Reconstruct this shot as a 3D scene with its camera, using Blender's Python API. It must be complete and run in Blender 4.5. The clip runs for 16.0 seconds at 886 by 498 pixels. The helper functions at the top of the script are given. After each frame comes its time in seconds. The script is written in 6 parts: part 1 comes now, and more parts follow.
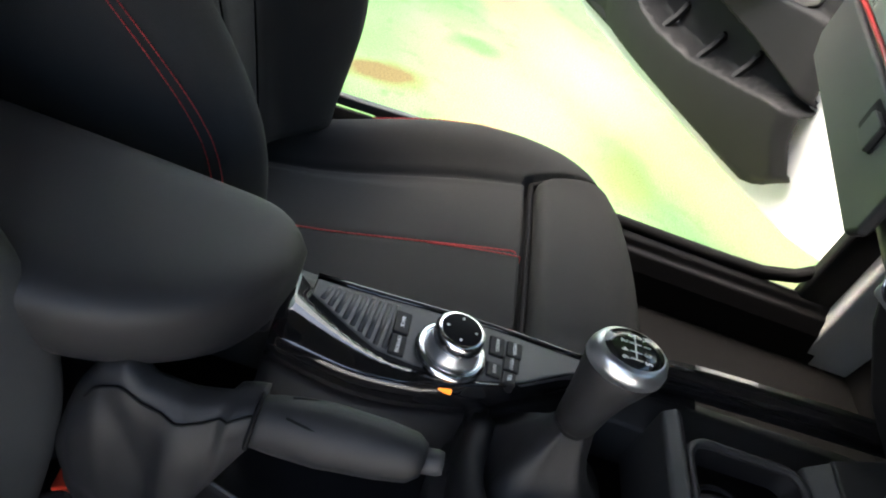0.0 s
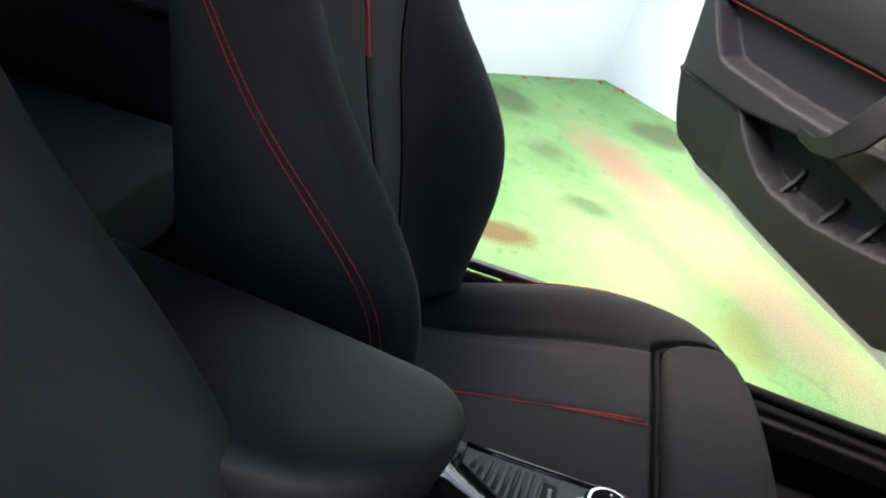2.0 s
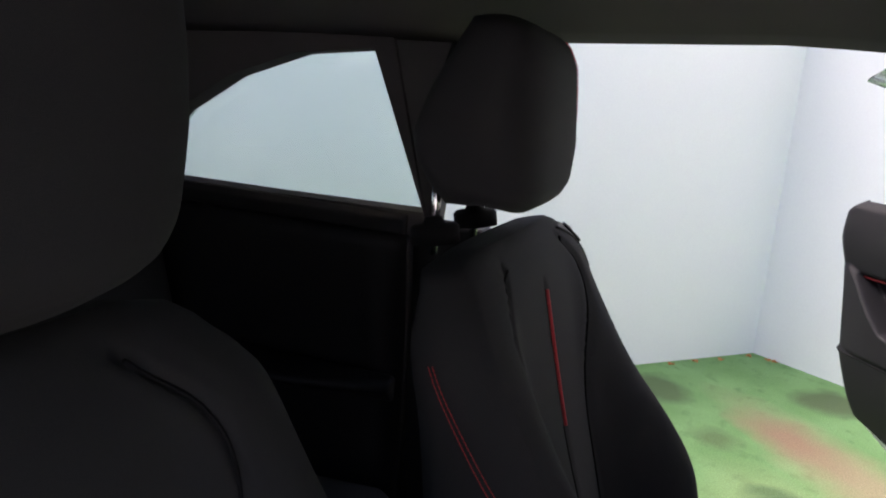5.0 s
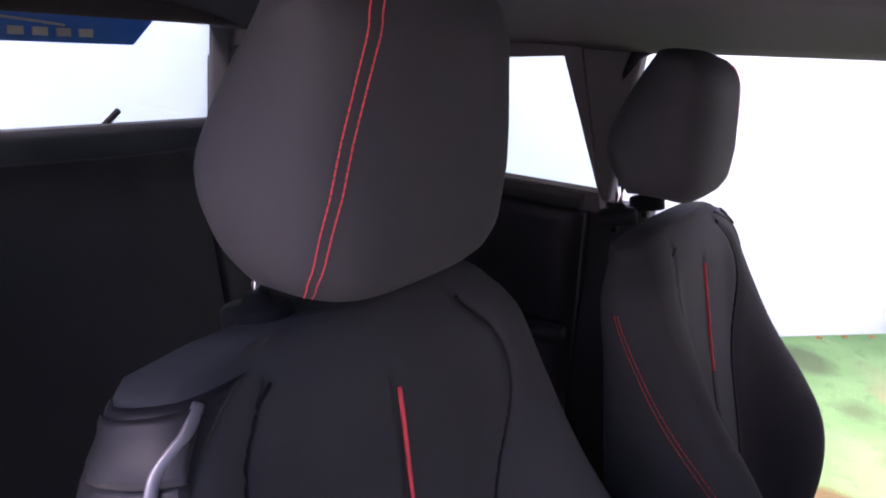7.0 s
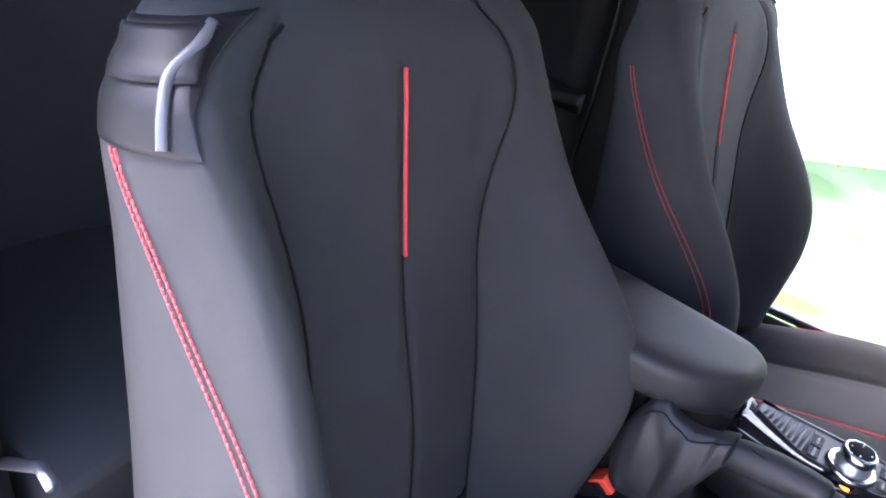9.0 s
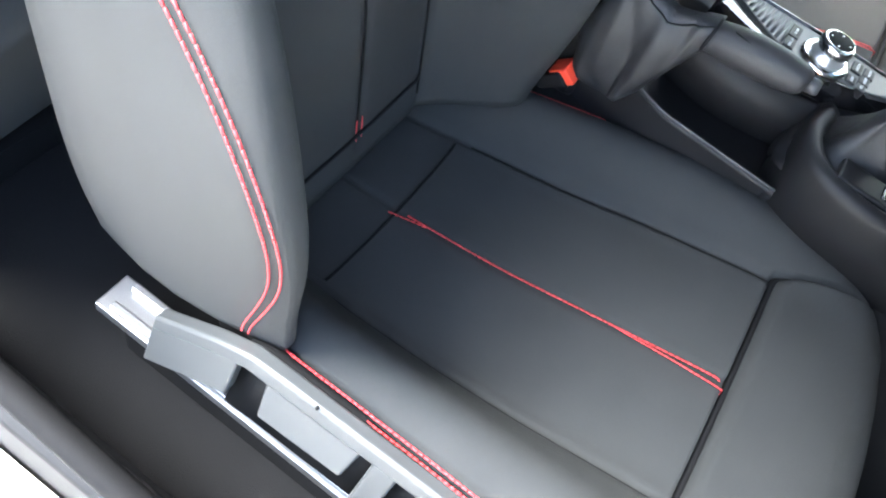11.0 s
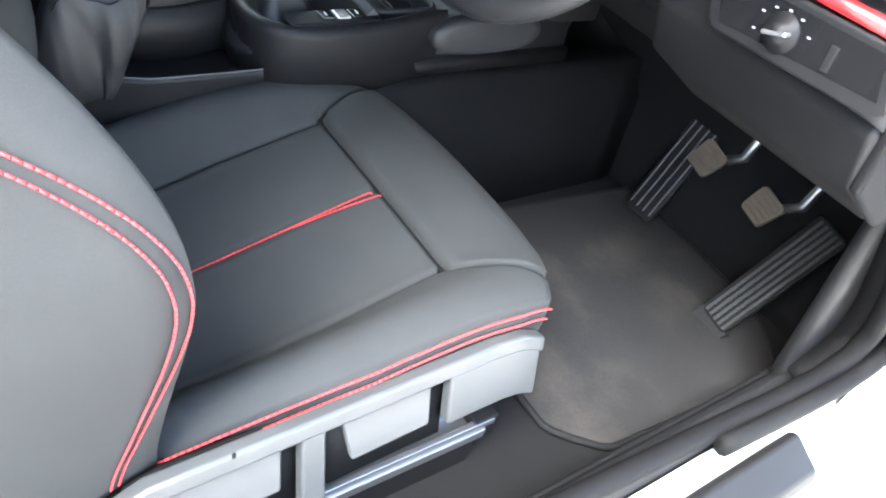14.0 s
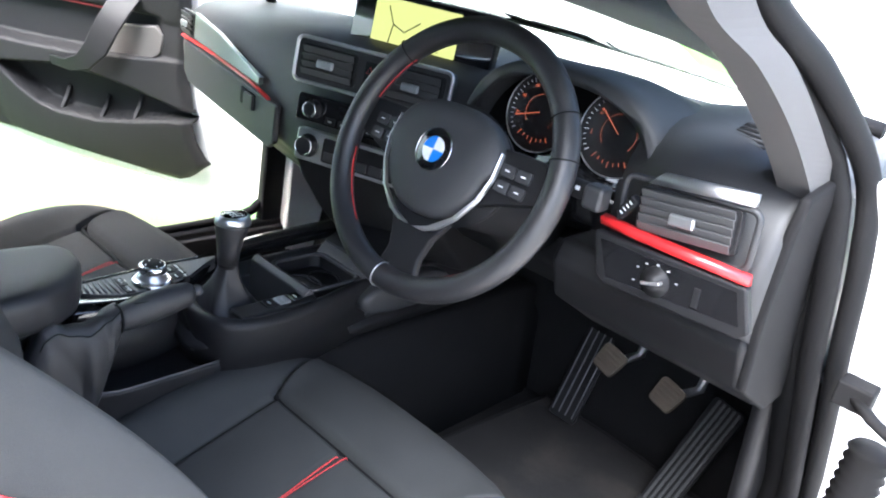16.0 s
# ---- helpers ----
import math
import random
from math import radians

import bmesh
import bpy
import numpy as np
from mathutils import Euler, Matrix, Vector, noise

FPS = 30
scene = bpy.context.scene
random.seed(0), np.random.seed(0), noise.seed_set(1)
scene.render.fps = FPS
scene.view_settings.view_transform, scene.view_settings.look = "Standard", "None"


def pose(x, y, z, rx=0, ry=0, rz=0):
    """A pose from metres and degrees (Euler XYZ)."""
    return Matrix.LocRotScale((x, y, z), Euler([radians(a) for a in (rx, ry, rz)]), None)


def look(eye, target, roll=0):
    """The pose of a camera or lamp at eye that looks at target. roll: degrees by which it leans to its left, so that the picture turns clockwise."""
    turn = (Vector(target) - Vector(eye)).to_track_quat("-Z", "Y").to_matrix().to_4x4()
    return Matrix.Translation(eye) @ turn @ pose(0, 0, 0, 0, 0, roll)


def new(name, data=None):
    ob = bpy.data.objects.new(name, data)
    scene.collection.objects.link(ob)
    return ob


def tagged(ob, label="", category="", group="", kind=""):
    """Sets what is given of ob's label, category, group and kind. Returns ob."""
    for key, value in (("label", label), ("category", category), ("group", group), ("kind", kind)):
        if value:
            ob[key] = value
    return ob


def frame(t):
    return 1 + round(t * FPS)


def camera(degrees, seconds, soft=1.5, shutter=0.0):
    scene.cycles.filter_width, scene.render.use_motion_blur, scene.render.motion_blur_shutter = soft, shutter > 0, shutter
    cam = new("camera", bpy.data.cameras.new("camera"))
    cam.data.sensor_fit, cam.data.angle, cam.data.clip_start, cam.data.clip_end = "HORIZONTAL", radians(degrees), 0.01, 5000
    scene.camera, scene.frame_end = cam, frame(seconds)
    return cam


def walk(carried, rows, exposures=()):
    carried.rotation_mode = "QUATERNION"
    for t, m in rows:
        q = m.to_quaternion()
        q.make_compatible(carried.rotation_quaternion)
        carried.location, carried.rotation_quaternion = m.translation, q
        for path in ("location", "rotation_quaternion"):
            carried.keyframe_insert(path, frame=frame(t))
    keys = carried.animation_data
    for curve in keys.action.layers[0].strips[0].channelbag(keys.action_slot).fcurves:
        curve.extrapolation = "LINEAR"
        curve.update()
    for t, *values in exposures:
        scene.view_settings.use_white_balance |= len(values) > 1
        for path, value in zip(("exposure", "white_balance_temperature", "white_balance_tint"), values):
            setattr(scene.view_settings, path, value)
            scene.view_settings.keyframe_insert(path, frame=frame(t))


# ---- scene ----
cam = camera(60.0, 16.0, soft=2.0)
PATH = [
    (0, (0.436, 0.178, 1.084), (-1.122, 0.398, -0.151), 24.5),
    (0.5, (0.433, 0.177, 1.08), (-1.155, 0.378, -0.119), 24.6),
    (1, (0.436, 0.17, 1.082), (-1.182, 0.312, -0.084), 23.5),
    (1.5, (0.447, 0.15, 1.096), (-1.214, 0.166, -0.018), 21.1),
    (2, (0.466, 0.127, 1.111), (-1.25, -0.023, 0.095), 18.6),
    (2.5, (0.483, 0.097, 1.134), (-1.274, -0.176, 0.218), 17.2),
    (3, (0.486, 0.079, 1.155), (-1.302, -0.295, 0.339), 15.7),
    (3.2, (0.49, 0.072, 1.165), (-1.319, -0.343, 0.418), 14.3),
    (5.3, (0.6, 0.048, 1.26), (-1.216, -0.707, 0.898), 3.5),
    (5.5, (0.624, 0.039, 1.277), (-1.126, -0.855, 0.907), 2.4),
    (6, (0.729, 0.039, 1.287), (-0.968, -0.949, 0.907), 1.2),
    (6.5, (0.823, 0.058, 1.314), (-0.884, -0.89, 0.879), 2.8),
    (7, (0.874, 0.098, 1.319), (-0.785, -0.876, 0.774), 5.0),
    (7.5, (0.888, 0.139, 1.332), (-0.731, -0.893, 0.77), 6.1),
    (8, (0.91, 0.156, 1.33), (-0.679, -0.894, 0.721), 6.3),
    (8.5, (0.915, 0.167, 1.293), (-0.628, -0.805, 0.47), 10.2),
    (9, (0.915, 0.161, 1.253), (-0.571, -0.679, 0.211), 13.8),
    (9.5, (0.910, 0.172, 1.223), (-0.490, -0.615, 0.030), 15.4),
    (10, (0.907, 0.182, 1.193), (-0.375, -0.439, -0.211), 19.7),
    (10.2, (0.913, 0.178, 1.188), (-0.292, -0.372, -0.294), 20.3),
    (12.5, (0.838, 0.072, 1.055), (-0.208, 0.468, -0.604), 33.0),
    (13, (0.879, 0.059, 1.064), (-0.198, 0.686, -0.501), 27.6),
    (13.5, (0.977, -0.016, 1.09), (-0.139, 0.819, -0.344), 22.6),
    (14, (1.015, -0.136, 1.107), (-0.052, 0.987, -0.159), 18.8),
    (14.5, (1.024, -0.224, 1.147), (-0.106, 1.067, 0.119), 14.8),
    (15, (1.028, -0.258, 1.187), (-0.134, 1.127, 0.331), 12.8),
    (15.5, (1.028, -0.271, 1.215), (-0.123, 1.155, 0.413), 12.1),
    (16, (1.023, -0.27, 1.225), (-0.151, 1.158, 0.462), 11.0),
]
walk(cam, [(t, look(eye, target, roll)) for t, eye, target, roll in PATH],
     exposures=[(0.0, 2.65, 6500, 8), (1.5, 2.3, 6400, 14), (2.5, 1.9, 6300, 20), (3.2, 1.65, 6300, 26), (5.3, 1.15, 6500, 24), (5.6, 1.75, 6400, 28), (6.0, 2.95, 6300, 34),
                (6.5, 2.6, 6200, 42), (7.0, 2.35, 6200, 45), (8.0, 2.35, 6200, 48), (8.5, 3.35, 6000, 46), (9.0, 3.65, 5800, 24), (9.6, 3.9, 5900, 6), (10.0, 4.1, 5950, 4), (12.5, 4.05, 6450, 6), (13.2, 4.1, 6500, 6), (14.0, 4.0, 6100, 5), (14.5, 3.95, 6000, 5), (15.0, 3.5, 6000, 6), (16.0, 3.2, 5850, 9)])

# ---- light ----
world = bpy.data.worlds.new("sky")
scene.world = world
world.use_nodes = True
wn = world.node_tree.nodes
sky = wn.new("ShaderNodeTexSky")
sky.sky_type, sky.sun_disc = "NISHITA", False
sky.sun_elevation, sky.sun_rotation = radians(50), radians(200)
sky.air_density, sky.dust_density, sky.ozone_density = 1.0, 8.0, 1.0
world.node_tree.links.new(sky.outputs[0], wn["Background"].inputs[0])
wn["Background"].inputs[1].default_value = 0.22
sun = new("sun", bpy.data.lights.new("sun", "SUN"))
sun.data.energy, sun.data.angle, sun.data.color = 1.5, radians(25), (1.0, 0.97, 0.93)
sun.matrix_world = look((2, -4, 6), (0, 0, 0))


# ---- materials ----
def material(name, color, rough=0.6, metal=0.0, grain=0.0, scale=400.0, bump=0.0, blotch=0.0, blotch_scale=6.0, spec=0.5, coat=0.0, second=None):
    """A surface with fine grain and wider blotches, both in colour and relief, at real-world size."""
    m = bpy.data.materials.new(name)
    m.use_nodes = True
    nt = m.node_tree
    n, l = nt.nodes, nt.links
    b = n["Principled BSDF"]
    b.inputs["Base Color"].default_value = (*color, 1)
    b.inputs["Roughness"].default_value = rough
    b.inputs["Metallic"].default_value = metal
    b.inputs["Specular IOR Level"].default_value = spec
    b.inputs["Coat Weight"].default_value = coat
    co = n.new("ShaderNodeNewGeometry")
    fine = n.new("ShaderNodeTexNoise")
    fine.inputs["Scale"].default_value = scale
    fine.inputs["Detail"].default_value = 3
    l.new(co.outputs["Position"], fine.inputs["Vector"])
    wide = n.new("ShaderNodeTexNoise")
    wide.inputs["Scale"].default_value = blotch_scale
    wide.inputs["Detail"].default_value = 5
    l.new(co.outputs["Position"], wide.inputs["Vector"])
    if grain or blotch:
        mul = n.new("ShaderNodeMath")
        mul.operation = "MULTIPLY_ADD"
        l.new(fine.outputs["Fac"], mul.inputs[0])
        mul.inputs[1].default_value, mul.inputs[2].default_value = grain * 2, 1 - grain
        mul2 = n.new("ShaderNodeMath")
        mul2.operation = "MULTIPLY_ADD"
        l.new(wide.outputs["Fac"], mul2.inputs[0])
        mul2.inputs[1].default_value, mul2.inputs[2].default_value = blotch * 2, 1 - blotch
        both = n.new("ShaderNodeMath")
        both.operation = "MULTIPLY"
        l.new(mul.outputs[0], both.inputs[0])
        l.new(mul2.outputs[0], both.inputs[1])
        vm = n.new("ShaderNodeVectorMath")
        vm.operation = "SCALE"
        vm.inputs[0].default_value = color
        if second:
            mix = n.new("ShaderNodeMix")
            mix.data_type = "RGBA"
            ramp = n.new("ShaderNodeMapRange")
            ramp.inputs["From Min"].default_value, ramp.inputs["From Max"].default_value = 0.52, 0.68
            l.new(wide.outputs["Fac"], ramp.inputs["Value"])
            l.new(ramp.outputs[0], mix.inputs["Factor"])
            mix.inputs["A"].default_value, mix.inputs["B"].default_value = (*color, 1), (*second, 1)
            l.new(mix.outputs["Result"], vm.inputs[0])
        l.new(both.outputs[0], vm.inputs["Scale"])
        l.new(vm.outputs[0], b.inputs["Base Color"])
        rm = n.new("ShaderNodeMath")
        rm.operation, rm.use_clamp = "MULTIPLY_ADD", True
        l.new(wide.outputs["Fac"], rm.inputs[0])
        rm.inputs[1].default_value, rm.inputs[2].default_value = 0.2, rough - 0.1
        l.new(rm.outputs[0], b.inputs["Roughness"])
    if bump:
        bp = n.new("ShaderNodeBump")
        bp.inputs["Strength"].default_value, bp.inputs["Distance"].default_value = bump, 0.001
        l.new(fine.outputs["Fac"], bp.inputs["Height"])
        l.new(bp.outputs[0], b.inputs["Normal"])
    return m


def glass(name, tint, rough=0.0):
    m = bpy.data.materials.new(name)
    m.use_nodes = True
    n, l = m.node_tree.nodes, m.node_tree.links
    tr, gl, mx = n.new("ShaderNodeBsdfTransparent"), n.new("ShaderNodeBsdfGlossy"), n.new("ShaderNodeMixShader")
    fr = n.new("ShaderNodeFresnel")
    fr.inputs[0].default_value = 1.45
    tr.inputs[0].default_value = (*tint, 1)
    gl.inputs["Roughness"].default_value = rough
    l.new(fr.outputs[0], mx.inputs[0])
    l.new(tr.outputs[0], mx.inputs[1])
    l.new(gl.outputs[0], mx.inputs[2])
    l.new(mx.outputs[0], n["Material Output"].inputs[0])
    return m


def glow(name, color, strength):
    m = bpy.data.materials.new(name)
    m.use_nodes = True
    b = m.node_tree.nodes["Principled BSDF"]
    b.inputs["Base Color"].default_value = (0.02, 0.02, 0.02, 1)
    b.inputs["Emission Color"].default_value = (*color, 1)
    b.inputs["Emission Strength"].default_value = strength
    return m


CLOTH = material("seat_cloth", (0.028, 0.029, 0.029), 0.9, grain=0.4, scale=1700, bump=0.6, blotch=0.25, blotch_scale=14, spec=0.25)
CLOTH2 = material("seat_side_cloth", (0.024, 0.0245, 0.0255), 0.88, grain=0.35, scale=1700, bump=0.5, blotch=0.15, blotch_scale=7, spec=0.3)
WHEELSKIN = material("smooth_wheel_leather", (0.012, 0.012, 0.013), 0.40, grain=0.15, scale=1700, bump=0.2, blotch=0.2, blotch_scale=14, spec=0.5)
LEATHER = material("black_leather", (0.013, 0.013, 0.014), 0.52, grain=0.2, scale=1500, bump=0.35, blotch=0.25, blotch_scale=10, spec=0.4)
PLASTIC = material("soft_black_plastic", (0.025, 0.0255, 0.027), 0.56, grain=0.12, scale=1400, bump=0.25, blotch=0.1, blotch_scale=5, spec=0.42)
PLASTIC2 = material("hard_black_plastic", (0.0095, 0.0095, 0.0104), 0.5, grain=0.1, scale=1500, bump=0.12, blotch=0.1, spec=0.2)
GREYPLASTIC = material("grey_plastic", (0.052, 0.052, 0.053), 0.45, grain=0.06, scale=1300, bump=0.12, blotch=0.08)
SHIELD = material("satin_grey_plastic", (0.045, 0.047, 0.048), 0.40, grain=0.06, scale=1500, bump=0.08, blotch=0.08, spec=0.6)
GLOSS = material("gloss_black_trim", (0.008, 0.008, 0.009), 0.08, blotch=0.05, coat=0.5)
CHROME = material("satin_chrome", (0.78, 0.78, 0.78), 0.18, 1.0, blotch=0.05, blotch_scale=30)
SATIN = material("satin_silver", (0.55, 0.56, 0.57), 0.33, 0.9, grain=0.05, scale=900, blotch=0.06)
TRIMGREY = material("dark_satin_strip", (0.12, 0.12, 0.125), 0.42, 0.5, grain=0.06, scale=900, blotch=0.05)
STITCH = material("red_thread", (0.48, 0.032, 0.036), 0.6, grain=0.3, scale=900, blotch=0.1)
REDTRIM = material("red_trim_strip", (0.5, 0.018, 0.02), 0.3, blotch=0.06, coat=0.3)
REDPLASTIC = material("red_plastic", (0.7, 0.06, 0.03), 0.4, blotch=0.06)
CARPET = material("black_carpet", (0.007, 0.007, 0.0074), 0.97, grain=0.5, scale=700, bump=0.9, blotch=0.3, blotch_scale=7, spec=0.1)
MATCLOTH = material("floor_mat_carpet", (0.017, 0.0165, 0.017), 0.97, grain=0.65, scale=600, bump=1.0, blotch=0.3, blotch_scale=6, spec=0.1, second=(0.027, 0.0245, 0.023))
RUBBER = material("black_rubber", (0.007, 0.007, 0.0076), 0.75, grain=0.1, scale=500, bump=0.2, blotch=0.1, spec=0.12)
HEADLINER = material("grey_headliner", (0.06, 0.056, 0.056), 0.95, grain=0.15, scale=900, bump=0.3, blotch=0.06, spec=0.2)
PILLAR = material("grey_pillar_trim", (0.052, 0.050, 0.049), 0.8, grain=0.1, scale=900, bump=0.15, blotch=0.06)
PAINT = material("white_car_paint", (0.78, 0.78, 0.76), 0.18, blotch=0.04, coat=0.6)
WALL = material("white_painted_wall", (0.87, 0.87, 0.85), 0.85, grain=0.04, scale=120, bump=0.3, blotch=0.05, blotch_scale=1.2)
BRIGHT = material("white_render", (0.82, 0.82, 0.80), 0.9, grain=0.05, scale=200, bump=0.4, blotch=0.05, blotch_scale=1.5)
PEDAL = material("worn_pedal_rubber", (0.085, 0.068, 0.05), 0.85, grain=0.3, scale=300, bump=0.4, blotch=0.3, blotch_scale=25)
STEEL = material("worn_steel", (0.35, 0.35, 0.36), 0.35, 0.9, grain=0.15, scale=600, blotch=0.15)
MARK = material("white_print", (0.75, 0.75, 0.75), 0.5, blotch=0.05)
GLASS = glass("clear_glass", (0.76, 0.81, 0.79))
GREENGLASS = glass("green_tinted_glass", (0.91, 0.98, 0.95))
FAINT = material("dim_print", (0.30, 0.30, 0.31), 0.6, blotch=0.05)
AMBER = glow("amber_light", (1.0, 0.25, 0.02), 0.35)


# ---- building helpers ----
def obj(name, bm, mat, smooth=True, bevel=0.0):
    bmesh.ops.recalc_face_normals(bm, faces=bm.faces)
    me = bpy.data.meshes.new(name)
    bm.to_mesh(me)
    bm.free()
    me.materials.append(mat)
    if smooth:
        for p in me.polygons:
            p.use_smooth = True
    ob = new(name, me)
    if bevel:
        mod = ob.modifiers.new("bevel", "BEVEL")
        mod.width, mod.segments, mod.limit_method, mod.angle_limit = bevel, 3, "ANGLE", radians(35)
        mod.harden_normals = True
    return ob


def part(name, bm, mat, parent, label="", smooth=True, bevel=0.0):
    """One mesh object under a thing or under a part."""
    ob = obj(name, bm, mat, smooth, bevel)
    ob.parent = parent
    if label:
        ob["label"] = label
    return ob


def thing(name, label, category, group=""):
    return tagged(new(name), label, category, group)


def structure(name, bm, mat, label, category, smooth=False, bevel=0.0):
    return tagged(obj(name, bm, mat, smooth, bevel), label, category, kind="structure")


def box(bm, x0, x1, y0, y1, z0, z1, m=None):
    v = [bm.verts.new((x, y, z)) for x in (x0, x1) for y in (y0, y1) for z in (z0, z1)]
    for f in ((0, 1, 3, 2), (4, 6, 7, 5), (0, 4, 5, 1), (2, 3, 7, 6), (0, 2, 6, 4), (1, 5, 7, 3)):
        bm.faces.new([v[i] for i in f])
    if m:
        bmesh.ops.transform(bm, matrix=m, verts=v)
    return bm


def boxed(x0, x1, y0, y1, z0, z1, m=None):
    return box(bmesh.new(), x0, x1, y0, y1, z0, z1, m)


def loft(rings, closed=True, caps=True, bm=None):
    """Skin over rings of equally many points."""
    bm = bm or bmesh.new()
    rows = [[bm.verts.new(p) for p in ring] for ring in rings]
    n = len(rows[0])
    for a, b in zip(rows, rows[1:]):
        for i in range(n if closed else n - 1):
            j = (i + 1) % n
            bm.faces.new((a[i], a[j], b[j], b[i]))
    if caps and closed:
        bm.faces.new(rows[0])
        bm.faces.new(rows[-1])
    return bm


def sheet(fn, nu, nv, thick=0.0):
    """A surface fn(u, v) over 0..1 x 0..1, with a thickness."""
    bm = bmesh.new()
    g = [[bm.verts.new(fn(i / nu, j / nv)) for j in range(nv + 1)] for i in range(nu + 1)]
    for i in range(nu):
        for j in range(nv):
            bm.faces.new((g[i][j], g[i + 1][j], g[i + 1][j + 1], g[i][j + 1]))
    if thick:
        bmesh.ops.recalc_face_normals(bm, faces=bm.faces)
        bmesh.ops.solidify(bm, geom=bm.faces[:], thickness=thick)
    return bm


def tube(pts, r, sides=8, bm=None, loop=False, flat=1.0):
    """A round cord along points."""
    pts = [Vector(p) for p in pts]
    rings, up = [], Vector((0.13, 0.21, 0.97)).normalized()
    n = len(pts)
    for i, p in enumerate(pts):
        a = pts[(i - 1) % n] if (loop or i) else p
        b = pts[(i + 1) % n] if (loop or i < n - 1) else p
        d = (b - a).normalized()
        if abs(d.dot(up)) > 0.98:
            up = Vector((1, 0, 0))
        s = d.cross(up).normalized()
        up = s.cross(d).normalized()
        rings.append([p + (s * math.cos(k) + up * math.sin(k) * flat) * r for k in (2 * math.pi * q / sides for q in range(sides))])
    if loop:
        rings.append(rings[0])
    return loft(rings, caps=not loop, bm=bm)


def spin(profile, m=None, sides=40, bm=None):
    """A turned shape from (radius, height) pairs, round z, then put at m."""
    rings = [[Vector((max(r, 1e-4) * math.cos(a), max(r, 1e-4) * math.sin(a), z)) for a in (2 * math.pi * k / sides for k in range(sides))] for r, z in profile]
    if m:
        rings = [[m @ p for p in ring] for ring in rings]
    return loft(rings, bm=bm)


def slab(outline, depth, m, bm=None):
    """A flat shape from 2D points in the plane of m, depth thick along its z."""
    rings = [[m @ Vector((x, y, z)) for x, y in outline] for z in (0, depth)]
    return loft(rings, bm=bm)


def lerp(table, x):
    return float(np.interp(x, [a for a, _ in table], [b for _, b in table]))


def smooth_lerp(table, x):
    """Interpolation through a table with soft corners."""
    return sum(lerp(table, x + d) * w for d, w in ((-0.06, 0.15), (-0.03, 0.2), (0, 0.3), (0.03, 0.2), (0.06, 0.15)))


def rounded(w, h, r, n=6):
    """A rectangle with rounded corners, centred, as 2D points."""
    pts = []
    for cx, cy, a0 in ((w / 2 - r, h / 2 - r, 0), (-w / 2 + r, h / 2 - r, 90), (-w / 2 + r, -h / 2 + r, 180), (w / 2 - r, -h / 2 + r, 270)):
        pts += [(cx + r * math.cos(radians(a0 + 90 * k / n)), cy + r * math.sin(radians(a0 + 90 * k / n))) for k in range(n + 1)]
    return pts


def resample(pts, n):
    """n points along a line of points, evenly."""
    p = np.array(pts, float)
    d = np.r_[0, np.cumsum(np.linalg.norm(np.diff(p, axis=0), axis=1))]
    return [Vector([float(np.interp(x, d, p[:, k])) for k in range(3)]) for x in np.linspace(0, d[-1], n)]


def curve_through(pts, n):
    """A soft curve through a few points (Catmull-Rom)."""
    p = [Vector(q) for q in pts]
    p = [2 * p[0] - p[1]] + p + [2 * p[-1] - p[-2]]
    out = []
    for i in range(1, len(p) - 2):
        for k in range(12):
            t = k / 12
            out.append(0.5 * (2 * p[i] + (p[i + 1] - p[i - 1]) * t + (2 * p[i - 1] - 5 * p[i] + 4 * p[i + 1] - p[i + 2]) * t * t + (3 * p[i] - p[i - 1] - 3 * p[i + 1] + p[i + 2]) * t ** 3))
    return resample(out + [p[-2]], n)


